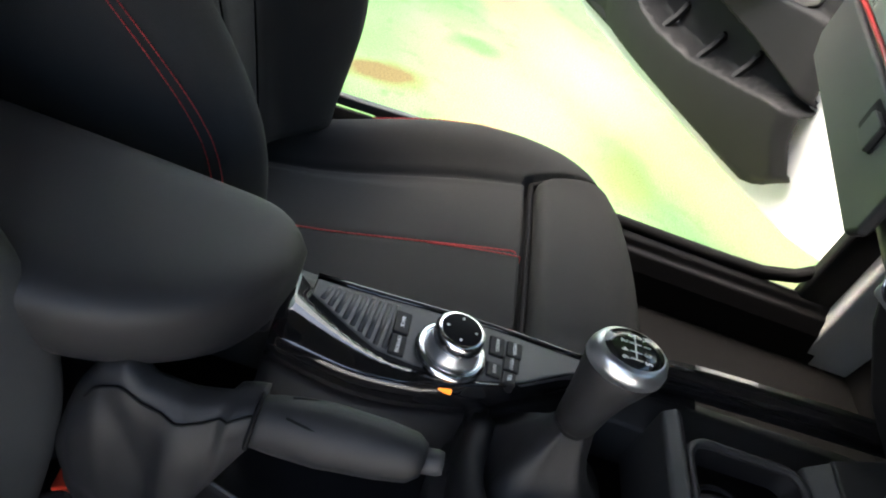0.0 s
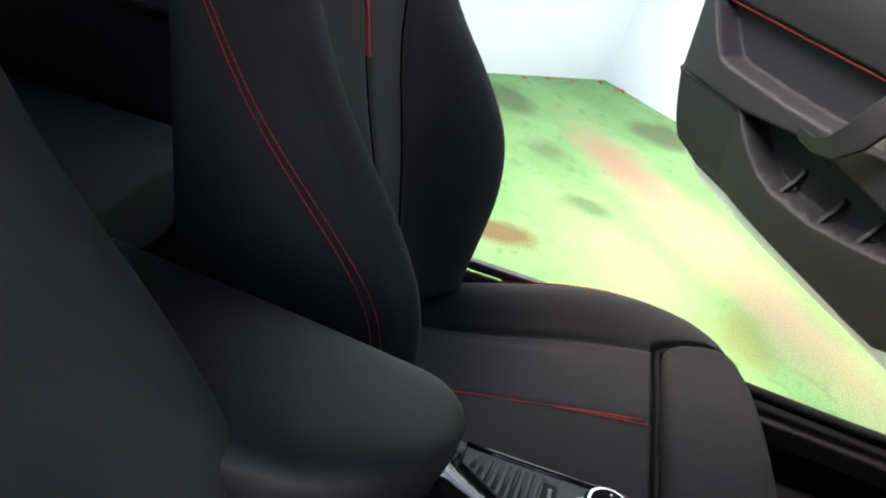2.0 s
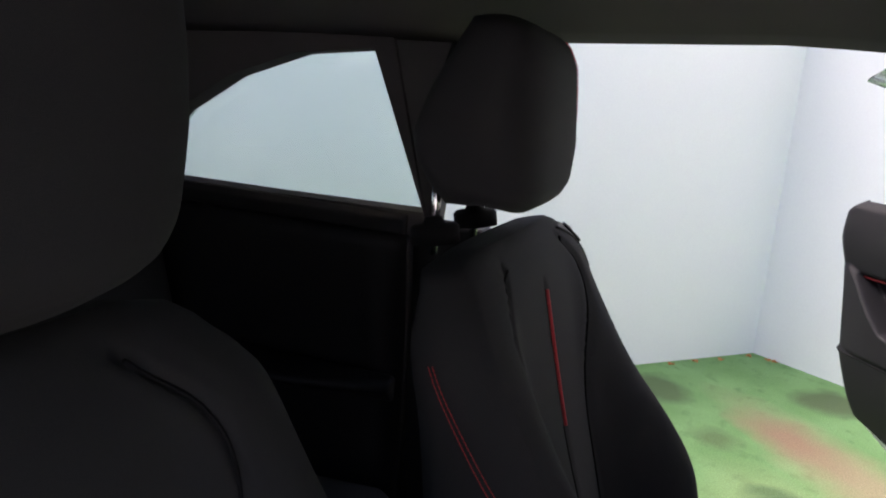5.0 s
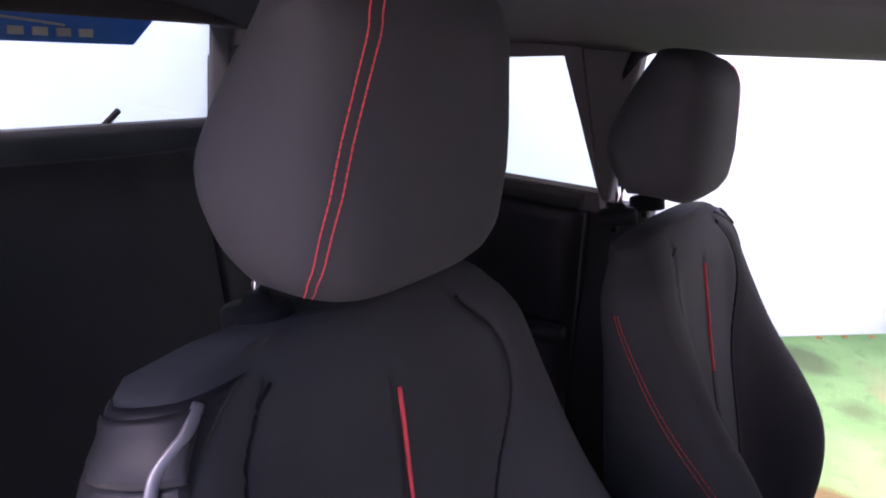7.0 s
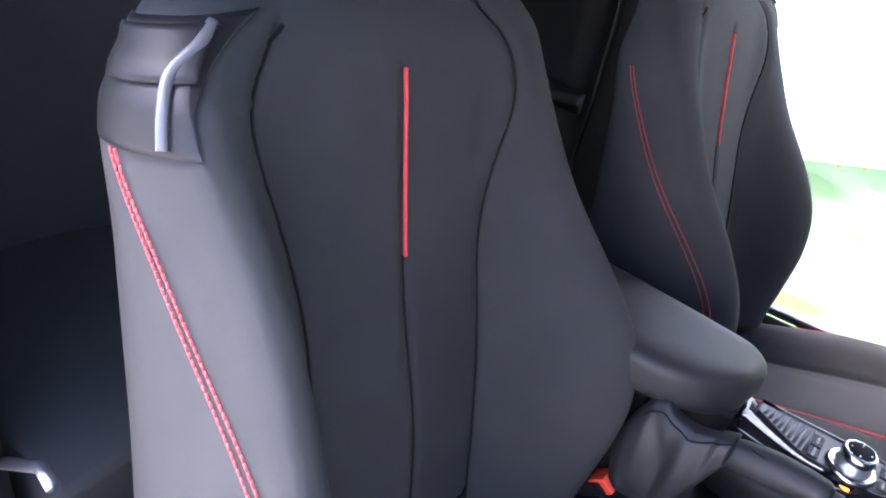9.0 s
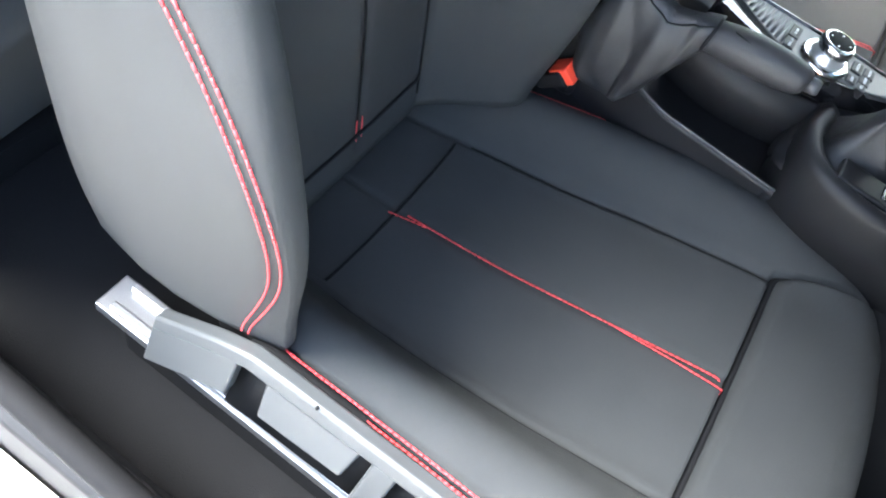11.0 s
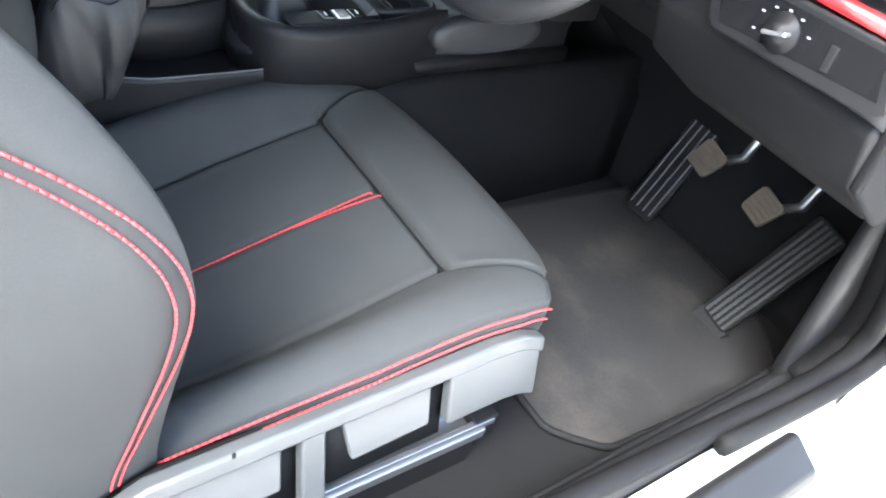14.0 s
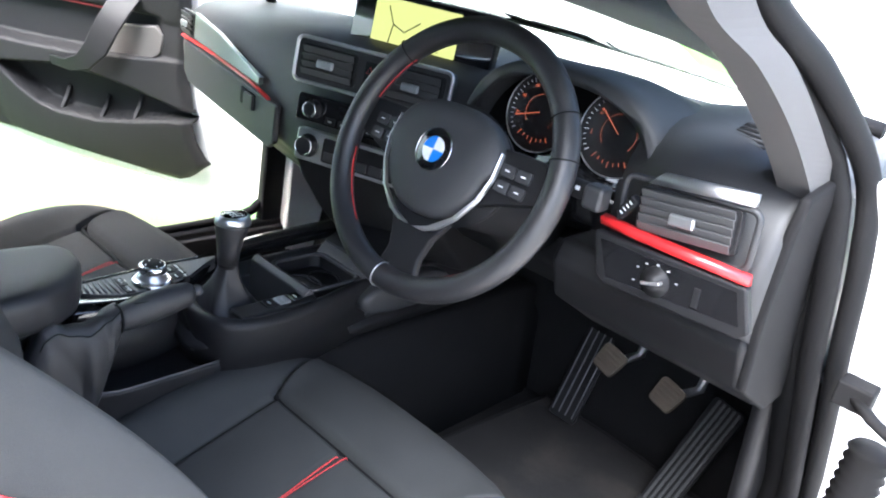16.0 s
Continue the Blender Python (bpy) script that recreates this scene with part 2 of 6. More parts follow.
# ---- ground and walls ----
def mottled_ground():
    """Green turf with faded, yellowed and browned stretches and dark round patches."""
    m = bpy.data.materials.new("worn_green_turf")
    m.use_nodes = True
    n, l = m.node_tree.nodes, m.node_tree.links
    b = n["Principled BSDF"]
    b.inputs["Roughness"].default_value, b.inputs["Specular IOR Level"].default_value = 0.95, 0.1
    geo = n.new("ShaderNodeNewGeometry")

    def noise_at(scale, detail, lo, hi):
        t = n.new("ShaderNodeTexNoise")
        t.inputs["Scale"].default_value, t.inputs["Detail"].default_value = scale, detail
        l.new(geo.outputs["Position"], t.inputs["Vector"])
        r = n.new("ShaderNodeMapRange")
        r.inputs["From Min"].default_value, r.inputs["From Max"].default_value = lo, hi
        l.new(t.outputs["Fac"], r.inputs["Value"])
        return r.outputs[0]

    def spot(x, y, rx, ry, soft, turn=0.0):
        v = n.new("ShaderNodeMapping")
        v.vector_type = "TEXTURE"
        v.inputs["Location"].default_value, v.inputs["Scale"].default_value = (x, y, 0), (rx, ry, 50)
        v.inputs["Rotation"].default_value = (0, 0, radians(turn))
        l.new(wob.outputs[0], v.inputs["Vector"])
        d = n.new("ShaderNodeVectorMath")
        d.operation = "LENGTH"
        l.new(v.outputs[0], d.inputs[0])
        r = n.new("ShaderNodeMapRange")
        r.inputs["From Min"].default_value, r.inputs["From Max"].default_value = 1.0 + soft, 1.0 - soft
        l.new(d.outputs["Value"], r.inputs["Value"])
        return r.outputs[0]

    def mix(fac, a, c):
        x = n.new("ShaderNodeMix")
        x.data_type = "RGBA"
        l.new(fac, x.inputs["Factor"])
        if isinstance(a, tuple):
            x.inputs["A"].default_value = (*a, 1)
        else:
            l.new(a, x.inputs["A"])
        x.inputs["B"].default_value = (*c, 1)
        return x.outputs["Result"]

    wn_ = n.new("ShaderNodeTexNoise")
    wn_.inputs["Scale"].default_value, wn_.inputs["Detail"].default_value = 5, 4
    l.new(geo.outputs["Position"], wn_.inputs["Vector"])
    wob = n.new("ShaderNodeVectorMath")
    wob.operation = "MULTIPLY_ADD"
    l.new(wn_.outputs["Color"], wob.inputs[0])
    wob.inputs[1].default_value = (0.16, 0.16, 0)
    l.new(geo.outputs["Position"], wob.inputs[2])
    col = mix(noise_at(3.0, 5, 0.4, 0.7), (0.17, 0.32, 0.115), (0.22, 0.39, 0.155))
    col = mix(noise_at(14, 4, 0.55, 0.75), col, (0.14, 0.26, 0.095))
    for x, y, rx, ry, soft, turn, c in ((-1.97, 0.92, 0.85, 0.17, 0.5, 36, (0.34, 0.30, 0.17)), (-1.06, 0.55, 0.15, 1.4, 0.45, 0, (0.33, 0.29, 0.145)),
                                        (-2.48, 0.50, 0.22, 0.11, 0.6, 40, (0.34, 0.23, 0.14)), (-1.70, 0.55, 0.35, 0.20, 0.7, 30, (0.27, 0.36, 0.16)),
                                        (-2.77, -0.03, 0.16, 0.12, 0.3, 30, (0.12, 0.18, 0.08)), (-3.03, 0.71, 0.14, 0.14, 0.3, 0, (0.12, 0.17, 0.08)),
                                        (-1.54, 0.17, 0.07, 0.11, 0.35, 20, (0.17, 0.13, 0.055)), (-1.46, 0.96, 0.13, 0.09, 0.5, 0, (0.20, 0.25, 0.09)),
                                        (-1.95, 0.42, 0.05, 0.08, 0.6, 10, (0.13, 0.21, 0.09)), (-2.35, 0.22, 0.09, 0.06, 0.6, 50, (0.14, 0.22, 0.09))):
        col = mix(spot(x, y, rx, ry, soft, turn), col, c)
    fine = n.new("ShaderNodeTexNoise")
    fine.inputs["Scale"].default_value, fine.inputs["Detail"].default_value = 160, 4
    l.new(geo.outputs["Position"], fine.inputs["Vector"])
    fr = n.new("ShaderNodeMapRange")
    fr.inputs["To Min"].default_value, fr.inputs["To Max"].default_value = 0.6, 1.4
    l.new(fine.outputs["Fac"], fr.inputs["Value"])
    sc = n.new("ShaderNodeVectorMath")
    sc.operation = "SCALE"
    l.new(col, sc.inputs[0])
    l.new(fr.outputs[0], sc.inputs["Scale"])
    l.new(sc.outputs[0], b.inputs["Base Color"])
    bp = n.new("ShaderNodeBump")
    bp.inputs["Strength"].default_value, bp.inputs["Distance"].default_value = 0.8, 0.008
    l.new(fine.outputs["Fac"], bp.inputs["Height"])
    l.new(bp.outputs[0], b.inputs["Normal"])
    return m


structure("ground", boxed(-60, 60, -60, 60, -0.2, 0.0), mottled_ground(), "green artificial turf, worn yellow and stained brown", "ground")
structure("pavement", boxed(0.72, 6.9, -5.9, 8.0, -0.05, 0.006), material("pale_concrete", (0.40, 0.395, 0.385), 0.9, grain=0.15, scale=90, bump=0.5, blotch=0.15, blotch_scale=1.5), "pale concrete paving beside the open driver's door", "pavement")
A, B, C = Vector((-3.68, 0.30, 0)), Vector((-3.09, -0.255, 0)), Vector((-3.38, 0.72, 0))
for nm, p, q, lab in (("wall_west", A, A + (B - A).normalized() * 9.0, "white painted wall with stained foot behind the car"),
                      ("wall_north", A, A + (C - A).normalized() * 9.0, "white painted wall meeting the other in a corner")):
    d = (q - p).normalized()
    nrm = Vector((-d.y, d.x, 0))
    if nrm.x > 0:
        nrm = -nrm
    ring = [p - d * 0.2, q, q + nrm * 0.2, p + nrm * 0.2 - d * 0.2]
    structure(nm, loft([[v + Vector((0, 0, z)) for v in ring] for z in (-0.1, 3.0)]), WALL, lab, "wall")
# low white wall behind the car and a white building side beyond the driver's door
structure("wall_south", boxed(-2.0, 6.0, -6.2, -6.0, -0.1, 2.6), BRIGHT, "white rendered wall behind the car", "wall")
structure("wall_east", boxed(7.0, 7.2, -6.0, 8.0, -0.1, 2.4), BRIGHT, "white rendered wall across the yard", "wall")
# fallen leaves along the foot of the wall
for k, (w, off) in enumerate(((0.06, 0.03), (0.30, 0.04), (0.52, 0.02), (0.71, 0.03), (-0.14, 0.03), (-0.22, 0.02))):
    base = A + (B - A) * w if w >= 0 else A + (C - A) * -w
    c = base + Vector((off + 0.02, 0.01, 0.0))
    a0 = k * 1.3
    bm = loft([[c + Vector((0.011 * math.cos(a + a0) * (1 + 0.3 * math.sin(3 * a)), 0.016 * math.sin(a + a0), 0.004 + h + 0.006 * math.cos(2 * a))) for a in (2 * math.pi * q / 9 for q in range(9))] for h in (0, 0.003)])
    tagged(obj("fallen_leaf", bm, material("dry_leaf", (0.5, 0.2, 0.06), 0.8, blotch=0.3, blotch_scale=60) if k == 0 else bpy.data.materials["dry_leaf"], False), "dry orange brown leaf on the turf beside the wall", "leaf", "fallen leaves")

# ---- car shell ----
bm = boxed(-0.71, 0.82, -0.46, 1.35, 0.16, 0.217)
structure("floor", bm, CARPET, "black carpeted car floor", "floor")


def roof_point(u, v):
    """The headliner, u across from the passenger's side, v from the rear to the windscreen."""
    y = -1.55 + 2.35 * v
    side = 1.335 - 0.02 * abs(v - 0.55) - 0.07 * max(0, 0.35 - v) - 0.10 * max(0, v - 0.75)
    half = 0.665 - 0.06 * max(0, 0.4 - v)
    a = 2 * u - 1
    return Vector((half * a, y, side + (0.018 + 0.050 * a if a > 0 else 0.018 + 0.003 * a - 0.028 * a * min(1.0, max(0.0, (v - 0.5) / 0.2))) + 0.065 * (1 - abs(a) ** 2.6)))


structure("ceiling", sheet(roof_point, 24, 30, 0.04), HEADLINER, "grey woven fabric headliner of the car", "ceiling", smooth=True)
bm = sheet(lambda u, v: roof_point(u, v) + Vector((0.06 * (2 * u - 1), 0, 0.06)), 20, 30, 0.012)
structure("roof", bm, PAINT, "white painted car roof", "roof", smooth=True)


def sill(name, sx, dx=0.0):
    """A door sill: rounded plastic tread with a rubber seal along it and painted metal outside."""
    prof = ((0.698, 0.20), (0.702, 0.285), (0.712, 0.318), (0.722, 0.322), (0.726, 0.336), (0.738, 0.343), (0.755, 0.335), (0.765, 0.30), (0.765, 0.20))
    structure(name, loft([[Vector((sx * (x + dx), y, z)) for x, z in prof] for y in np.linspace(-0.45, 1.10, 12)]), PLASTIC2, "black plastic tread on the door sill", "sill", bevel=0.004)
    structure(name.replace("sill", "sill_panel"), loft([[Vector((sx * (x + dx), y, z)) for x, z in ((0.768, 0.30), (0.81, 0.285), (0.845, 0.25), (0.85, 0.18), (0.80, 0.14), (0.768, 0.14))] for y in (-0.5, 1.12)]), PAINT, "white painted car body below the door opening", "sill", bevel=0.004)


sill("sill_1", -1)
sill("sill_2", 1, 0.055)
structure("sill_cover", loft([[Vector((x, y, z)) for x, z in ((0.862, 0.20), (0.862, 0.318), (0.875, 0.326), (0.925, 0.300), (0.932, 0.285), (0.925, 0.20))] for y in (0.10, 0.50, 0.86)]), PLASTIC2, "black plastic cover along the outside of the sill", "sill", bevel=0.006)


def seal(name, sx, pts):
    structure(name, tube(curve_through([(sx * x, y, z) for x, y, z in pts], 70), 0.014, 10, flat=1.3), RUBBER, "black rubber seal round the door opening", "door seal", smooth=True)


SEAL_P = ((0.752, -0.43, 0.60), (0.752, -0.42, 0.40), (0.752, -0.33, 0.345), (0.752, 0.2, 0.345), (0.752, 0.85, 0.345), (0.752, 0.99, 0.37), (0.752, 1.05, 0.45), (0.75, 1.04, 0.60), (0.74, 1.0, 0.80), (0.70, 0.94, 1.00), (0.675, 0.80, 1.15), (0.66, 0.62, 1.305), (0.66, 0.36, 1.366), (0.66, -0.1, 1.366), (0.66, -0.33, 1.345), (0.67, -0.42, 1.27), (0.70, -0.43, 1.05), (0.752, -0.43, 0.60))
seal("door_seal_1", -1, SEAL_P)
SEAL_D = ((0.752, -0.43, 0.60), (0.765, -0.42, 0.42), (0.78, -0.33, 0.375), (0.80, 0.2, 0.365), (0.815, 0.66, 0.355), (0.828, 0.90, 0.362), (0.836, 0.99, 0.43), (0.832, 0.90, 0.595), (0.826, 0.775, 0.79), (0.815, 0.712, 0.945), (0.790, 0.69, 1.048), (0.745, 0.56, 1.150), (0.715, 0.435, 1.210), (0.695, 0.27, 1.315), (0.68, 0.15, 1.385), (0.668, -0.05, 1.405), (0.668, -0.33, 1.38), (0.67, -0.42, 1.27), (0.70, -0.43, 1.05), (0.752, -0.43, 0.60))
seal("door_seal_2", 1, SEAL_D)
seal("door_seal_3", 1, [(x + 0.028, y + 0.02, z + 0.006) for x, y, z in SEAL_D[4:14]])


def door_frame(name, pts, mat):
    """Dark frame between the seal of the front door opening and the pillar trim."""
    structure(name, loft([[Vector(p), Vector(p) + Vector((0.010, 0.014, 0.004)), Vector(p) + Vector((-0.045, 0.045, 0)), Vector(p) + Vector((-0.060, 0.02, -0.010))] for p in pts]), mat, "black frame of the driver's door opening", "door frame", smooth=True)


door_frame("door_frame_2", curve_through(SEAL_D[5:14], 54), RUBBER)


def quarter(sx, tag):
    """B-pillar, rear side window and rear side trim of one side."""
    fr = [(-0.41, 1.0), (-0.385, 1.32), (-0.545, 1.31), (-0.43, 1.005)]
    bm = loft([[Vector((sx * (x + 0.10 * max(0, (1.0 - z)) * 0.4), y, z)) for y, z in fr] for x in (0.655, 0.70)])
    box(bm, *sorted((sx * 0.69, sx * 0.74)), -0.45, -0.425, 0.34, 1.01)
    structure("pillar_b_" + tag, bm, PILLAR, "grey plastic trimmed door pillar with belt guide", "pillar", bevel=0.012)
    # window opening in the rear side
    inner = [(-0.432, 1.022), (-0.546, 1.292), (-0.70, 1.275), (-0.84, 1.225), (-0.96, 1.15), (-1.04, 1.06), (-1.05, 1.018), (-0.75, 1.018)]
    outer = [(-0.42, 0.98), (-0.52, 1.345), (-0.72, 1.345), (-0.95, 1.34), (-1.2, 1.33), (-1.6, 1.2), (-1.6, 0.98), (-0.75, 0.98)]
    bm = bmesh.new()
    for x0, x1 in ((0.645, 0.70),):
        vs = [[bm.verts.new((sx * x, y, z)) for y, z in ring] for x in (x0, x1) for ring in (inner, outer)]
        k = len(inner)
        for q in range(k):
            r = (q + 1) % k
            bm.faces.new((vs[0][q], vs[0][r], vs[1][r], vs[1][q]))
            bm.faces.new((vs[2][q], vs[3][q], vs[3][r], vs[2][r]))
            bm.faces.new((vs[0][q], vs[2][q], vs[2][r], vs[0][r]))
            bm.faces.new((vs[1][q], vs[1][r], vs[3][r], vs[3][q]))
    structure("pillar_c_" + tag, bm, HEADLINER, "grey rear pillar round the side window", "pillar")
    structure("window_" + tag, loft([[Vector((sx * x, y, z)) for y, z in [(y * 1.0, z) for y, z in inner]] for x in (0.702, 0.706)]), GREENGLASS, "green tinted rear side window of the car", "window").visible_shadow = False
    structure("belt_ledge_" + tag, loft([[Vector((sx * x, y, z)) for x, z in ((0.630, 1.004), (0.645, 1.016), (0.69, 1.018), (0.69, 0.98), (0.630, 0.98))] for y in (-1.25, -0.46)]), PLASTIC2, "black ledge below the rear side window", "trim", bevel=0.004)
    structure("side_trim_" + tag, sheet(lambda u, v: Vector((sx * (0.655 + 0.03 * math.sin(math.pi * v)), -1.25 + 0.80 * u, 0.30 + 0.68 * v)), 10, 24, 0.03), PLASTIC2, "black moulded plastic rear side trim", "trim", smooth=True)
    if sx < 0:
        structure("side_armrest_" + tag, loft([[Vector((sx * x, y, z + 0.02 * math.sin(2 * y))) for x, z in ((0.545 + 0.07 * max(0, (y + 0.7) / 0.25) ** 2, 0.712), (0.55 + 0.07 * max(0, (y + 0.7) / 0.25) ** 2, 0.730), (0.64, 0.738), (0.64, 0.68))] for y in np.linspace(-1.1, -0.455, 12)]), PLASTIC2, "black moulded armrest on the rear side trim", "trim", bevel=0.012)


quarter(-1, "1")
quarter(1, "2")

# rear bench, parcel shelf, tailgate with its window
bench = thing("rear_bench", "black cloth rear bench seat with split backrest", "bench seat")
for x0, x1 in ((-0.60, -0.10), (-0.085, 0.60)):
    part("backrest", loft([[Vector((x, y + 0.015 * math.cos(9 * x), z)) for y, z in ((-0.86, 0.45), (-0.88, 0.60), (-0.98, 0.98), (-1.02, 1.04), (-1.07, 1.065), (-1.12, 1.05), (-1.14, 1.0), (-1.02, 0.45))] for x in np.linspace(x0, x1, 14)]), CLOTH, bench, bevel=0.01)
part("cushion", loft([[Vector((x, y, z - 0.02 * math.cos(7 * x))) for y, z in ((-0.43, 0.36), (-0.41, 0.47), (-0.46, 0.50), (-0.9, 0.47), (-0.9, 0.30), (-0.45, 0.28))] for x in np.linspace(-0.62, 0.62, 20)]), CLOTH, bench, bevel=0.015)
for x in (-0.36, 0.40):
    part("headrest", loft([[Vector((x + 0.11 * f * math.cos(a), -1.07 + 0.045 * f * math.sin(a) - 0.02 * z, 1.12 + 0.06 * z)) for a in (2 * math.pi * q / 24 for q in range(24))] for z, f in ((-1, 0.75), (-0.8, 0.95), (0, 1.0), (0.7, 0.95), (0.95, 0.7), (1, 0.5))]), CLOTH, bench)
structure("parcel_shelf", boxed(-0.60, 0.60, -1.52, -1.13, 1.01, 1.04), CARPET, "black parcel shelf behind the rear bench", "shelf", bevel=0.01)
bm = boxed(-0.66, 0.66, -1.62, -1.55, 0.3, 1.03)
structure("tailgate", bm, PLASTIC2, "black inner trim of the tailgate", "tailgate", bevel=0.02)
bm = boxed(-0.75, -0.64, -1.60, -1.50, 1.03, 1.30)
box(bm, 0.64, 0.75, -1.60, -1.50, 1.03, 1.30)
box(bm, -0.75, 0.75, -1.60, -1.42, 1.285, 1.34)
structure("tailgate_frame", bm, HEADLINER, "grey trim round the rear window", "trim", bevel=0.02)
structure("window_rear", boxed(-0.65, 0.65, -1.575, -1.57, 1.02, 1.30), GREENGLASS, "green tinted rear window of the car", "window").visible_shadow = False
ban = thing("window_banner", "blue banner sticker with white lettering on the rear window", "sticker")
part("strip", loft([[Vector((x, y, z)) for x, z in ((-0.38, 1.222), (0.40, 1.222), (0.45, 1.284), (-0.44, 1.284))] for y in (-1.566, -1.563)]), material("blue_vinyl", (0.03, 0.22, 0.80), 0.4, blotch=0.05), ban, smooth=False)
for k in range(9):
    part("letter_bar", boxed(-0.27 + 0.055 * k, -0.235 + 0.055 * k, -1.562, -1.560, 1.236, 1.254), MARK, ban, smooth=False)
part("arch", tube([(-0.20 + 0.45 * q / 20, -1.561, 1.260 + 0.014 * math.sin(math.pi * q / 20)) for q in range(21)], 0.003, 6), MARK, ban)
wip = thing("rear_wiper", "black rear wiper arm on the window", "wiper")
part("arm", tube([(-0.30, -1.60, 1.01), (-0.36, -1.60, 1.06)], 0.008), RUBBER, wip)

# ---- front seats ----
REC_DIR, REC_N = Vector((0, -0.242, 0.970)), Vector((0, 0.970, 0.242))
BACK_HALF = ((0, 0.245), (0.1, 0.255), (0.25, 0.260), (0.42, 0.262), (0.6, 0.257), (0.78, 0.252), (0.88, 0.252), (0.94, 0.245), (0.98, 0.222), (1.0, 0.180))
BACK_BOLSTER = ((0, 0.11), (0.1, 0.14), (0.25, 0.180), (0.38, 0.185), (0.5, 0.148), (0.65, 0.08), (0.85, 0.026), (1, 0.0))
BOLSTER_OUT = ((0, 0.11), (0.1, 0.13), (0.25, 0.165), (0.38, 0.188), (0.5, 0.186), (0.61, 0.160), (0.73, 0.116), (0.81, 0.083), (0.9, 0.042), (1, 0.008))
BACK_THICK = ((0, 0.16), (0.2, 0.14), (0.45, 0.105), (0.8, 0.085), (0.90, 0.088), (0.95, 0.080), (1, 0.055))
CREST_OUT = ((0, 0), (0.46, 0.0), (0.58, 0.04), (0.70, 0.24), (0.81, 0.60), (0.90, 0.90), (0.96, 1.0), (1.0, 0.95))
CREST = ((0, 0), (0.46, 0.0), (0.54, 0.04), (0.64, 0.30), (0.74, 0.72), (0.84, 0.97), (0.92, 1.0), (0.97, 0.93), (1.0, 0.82))


def seam_u(s):
    return smooth_lerp(((0, 0.50), (0.6, 0.52), (0.72, 0.60), (0.80, 0.71), (0.87, 0.76), (0.93, 0.70), (1.0, 0.50)), s)


class Back:
    """The shape of a backrest, from its base point and length."""

    def __init__(self, base, length, deep=1.0, out=0):
        self.base, self.length, self.deep, self.out = Vector(base), length, deep, out

    def bolster(self, u, s):
        return smooth_lerp(BOLSTER_OUT, s) if u * self.out > 0 else self.deep * smooth_lerp(BACK_BOLSTER, s)

    def mid(self, s):
        """Where the centre seam runs: it leans a little inwards at the top."""
        return -0.038 * self.out * min(1, max(0, (s - 0.5) / 0.35))

    def flare(self, s):
        """How far the door side bolster stands outwards at its front edge."""
        return 0.042 * self.out * math.exp(-((s - 0.46) / 0.23) ** 2)

    def along(self, s):
        drop = 0.02 * max(0, (s - 0.9) / 0.1) ** 2
        return self.base + REC_DIR * (s * self.length) - REC_N * drop

    def front(self, u, s, lift=0.0):
        half, bol, a = smooth_lerp(BACK_HALF, s), self.bolster(u, s), abs(u)
        lumbar = 0.016 * math.exp(-((s - 0.32) / 0.2) ** 2) * (1 - min(1, a * 1.6))
        groove = -0.007 * math.exp(-((a - seam_u(s)) / 0.022) ** 2) * (s < 0.97) - 0.006 * math.exp(-((u - self.mid(s)) / 0.022) ** 2) * (0.04 < s < 0.91)
        spread = self.flare(s) * max(0, (u - 0.55) / 0.45) ** 1.5 if u > 0 else 0
        return self.along(s) + Vector((u * half + spread, 0, 0)) + REC_N * (bol * smooth_lerp(CREST_OUT if u * self.out > 0 else CREST, a) + lumbar + groove + lift - 0.012 * a ** 6)

    def side(self, sx, w, s, lift=0.0):
        half, bol, th = smooth_lerp(BACK_HALF, s), self.bolster(sx, s), smooth_lerp(BACK_THICK, s)
        front = bol * (CREST_OUT if sx * self.out > 0 else CREST)[-1][1] - 0.012
        bulge = 0.012 * math.sin(math.pi * min(1, w * 1.1)) - 0.03 * max(0, w - 0.75) ** 2 * 16 * 0.25
        spread = self.flare(s) * (1 - w) ** 1.2 if sx > 0 else 0
        return self.along(s) + Vector((sx * (half + bulge + lift + spread), 0, 0)) + REC_N * (front + (-th - front) * w)

    def ring(self, s):
        half, th = smooth_lerp(BACK_HALF, s), smooth_lerp(BACK_THICK, s)
        pts = [self.front(u, s) for u in np.linspace(-1, 1, 75)]
        pts += [self.side(1, w, s) for w in (0.12, 0.3, 0.5, 0.7, 0.88, 1.0)]
        pts += [self.along(s) + Vector((half * x, 0, 0)) - REC_N * (th + 0.01 * (1 - x * x)) for x in (0.8, 0.4, 0, -0.4, -0.8)]
        return pts + [self.side(-1, w, s) for w in (1.0, 0.88, 0.7, 0.5, 0.3, 0.12)]

    def mesh(self):
        bm = loft([self.ring(s) for s in np.linspace(0, 1, 64)], caps=False)
        lid = self.ring(1.0)
        mid = sum(lid, Vector()) / len(lid) + REC_DIR * 0.012
        loft([lid, [mid + (p - mid) * 0.75 + REC_DIR * 0.008 for p in lid], [mid + (p - mid) * 0.3 for p in lid]], bm=bm)
        low = self.ring(0.0)
        bm.faces.new([bm.verts.new(p) for p in low])
        bmesh.ops.remove_doubles(bm, verts=bm.verts, dist=0.0004)
        return bm


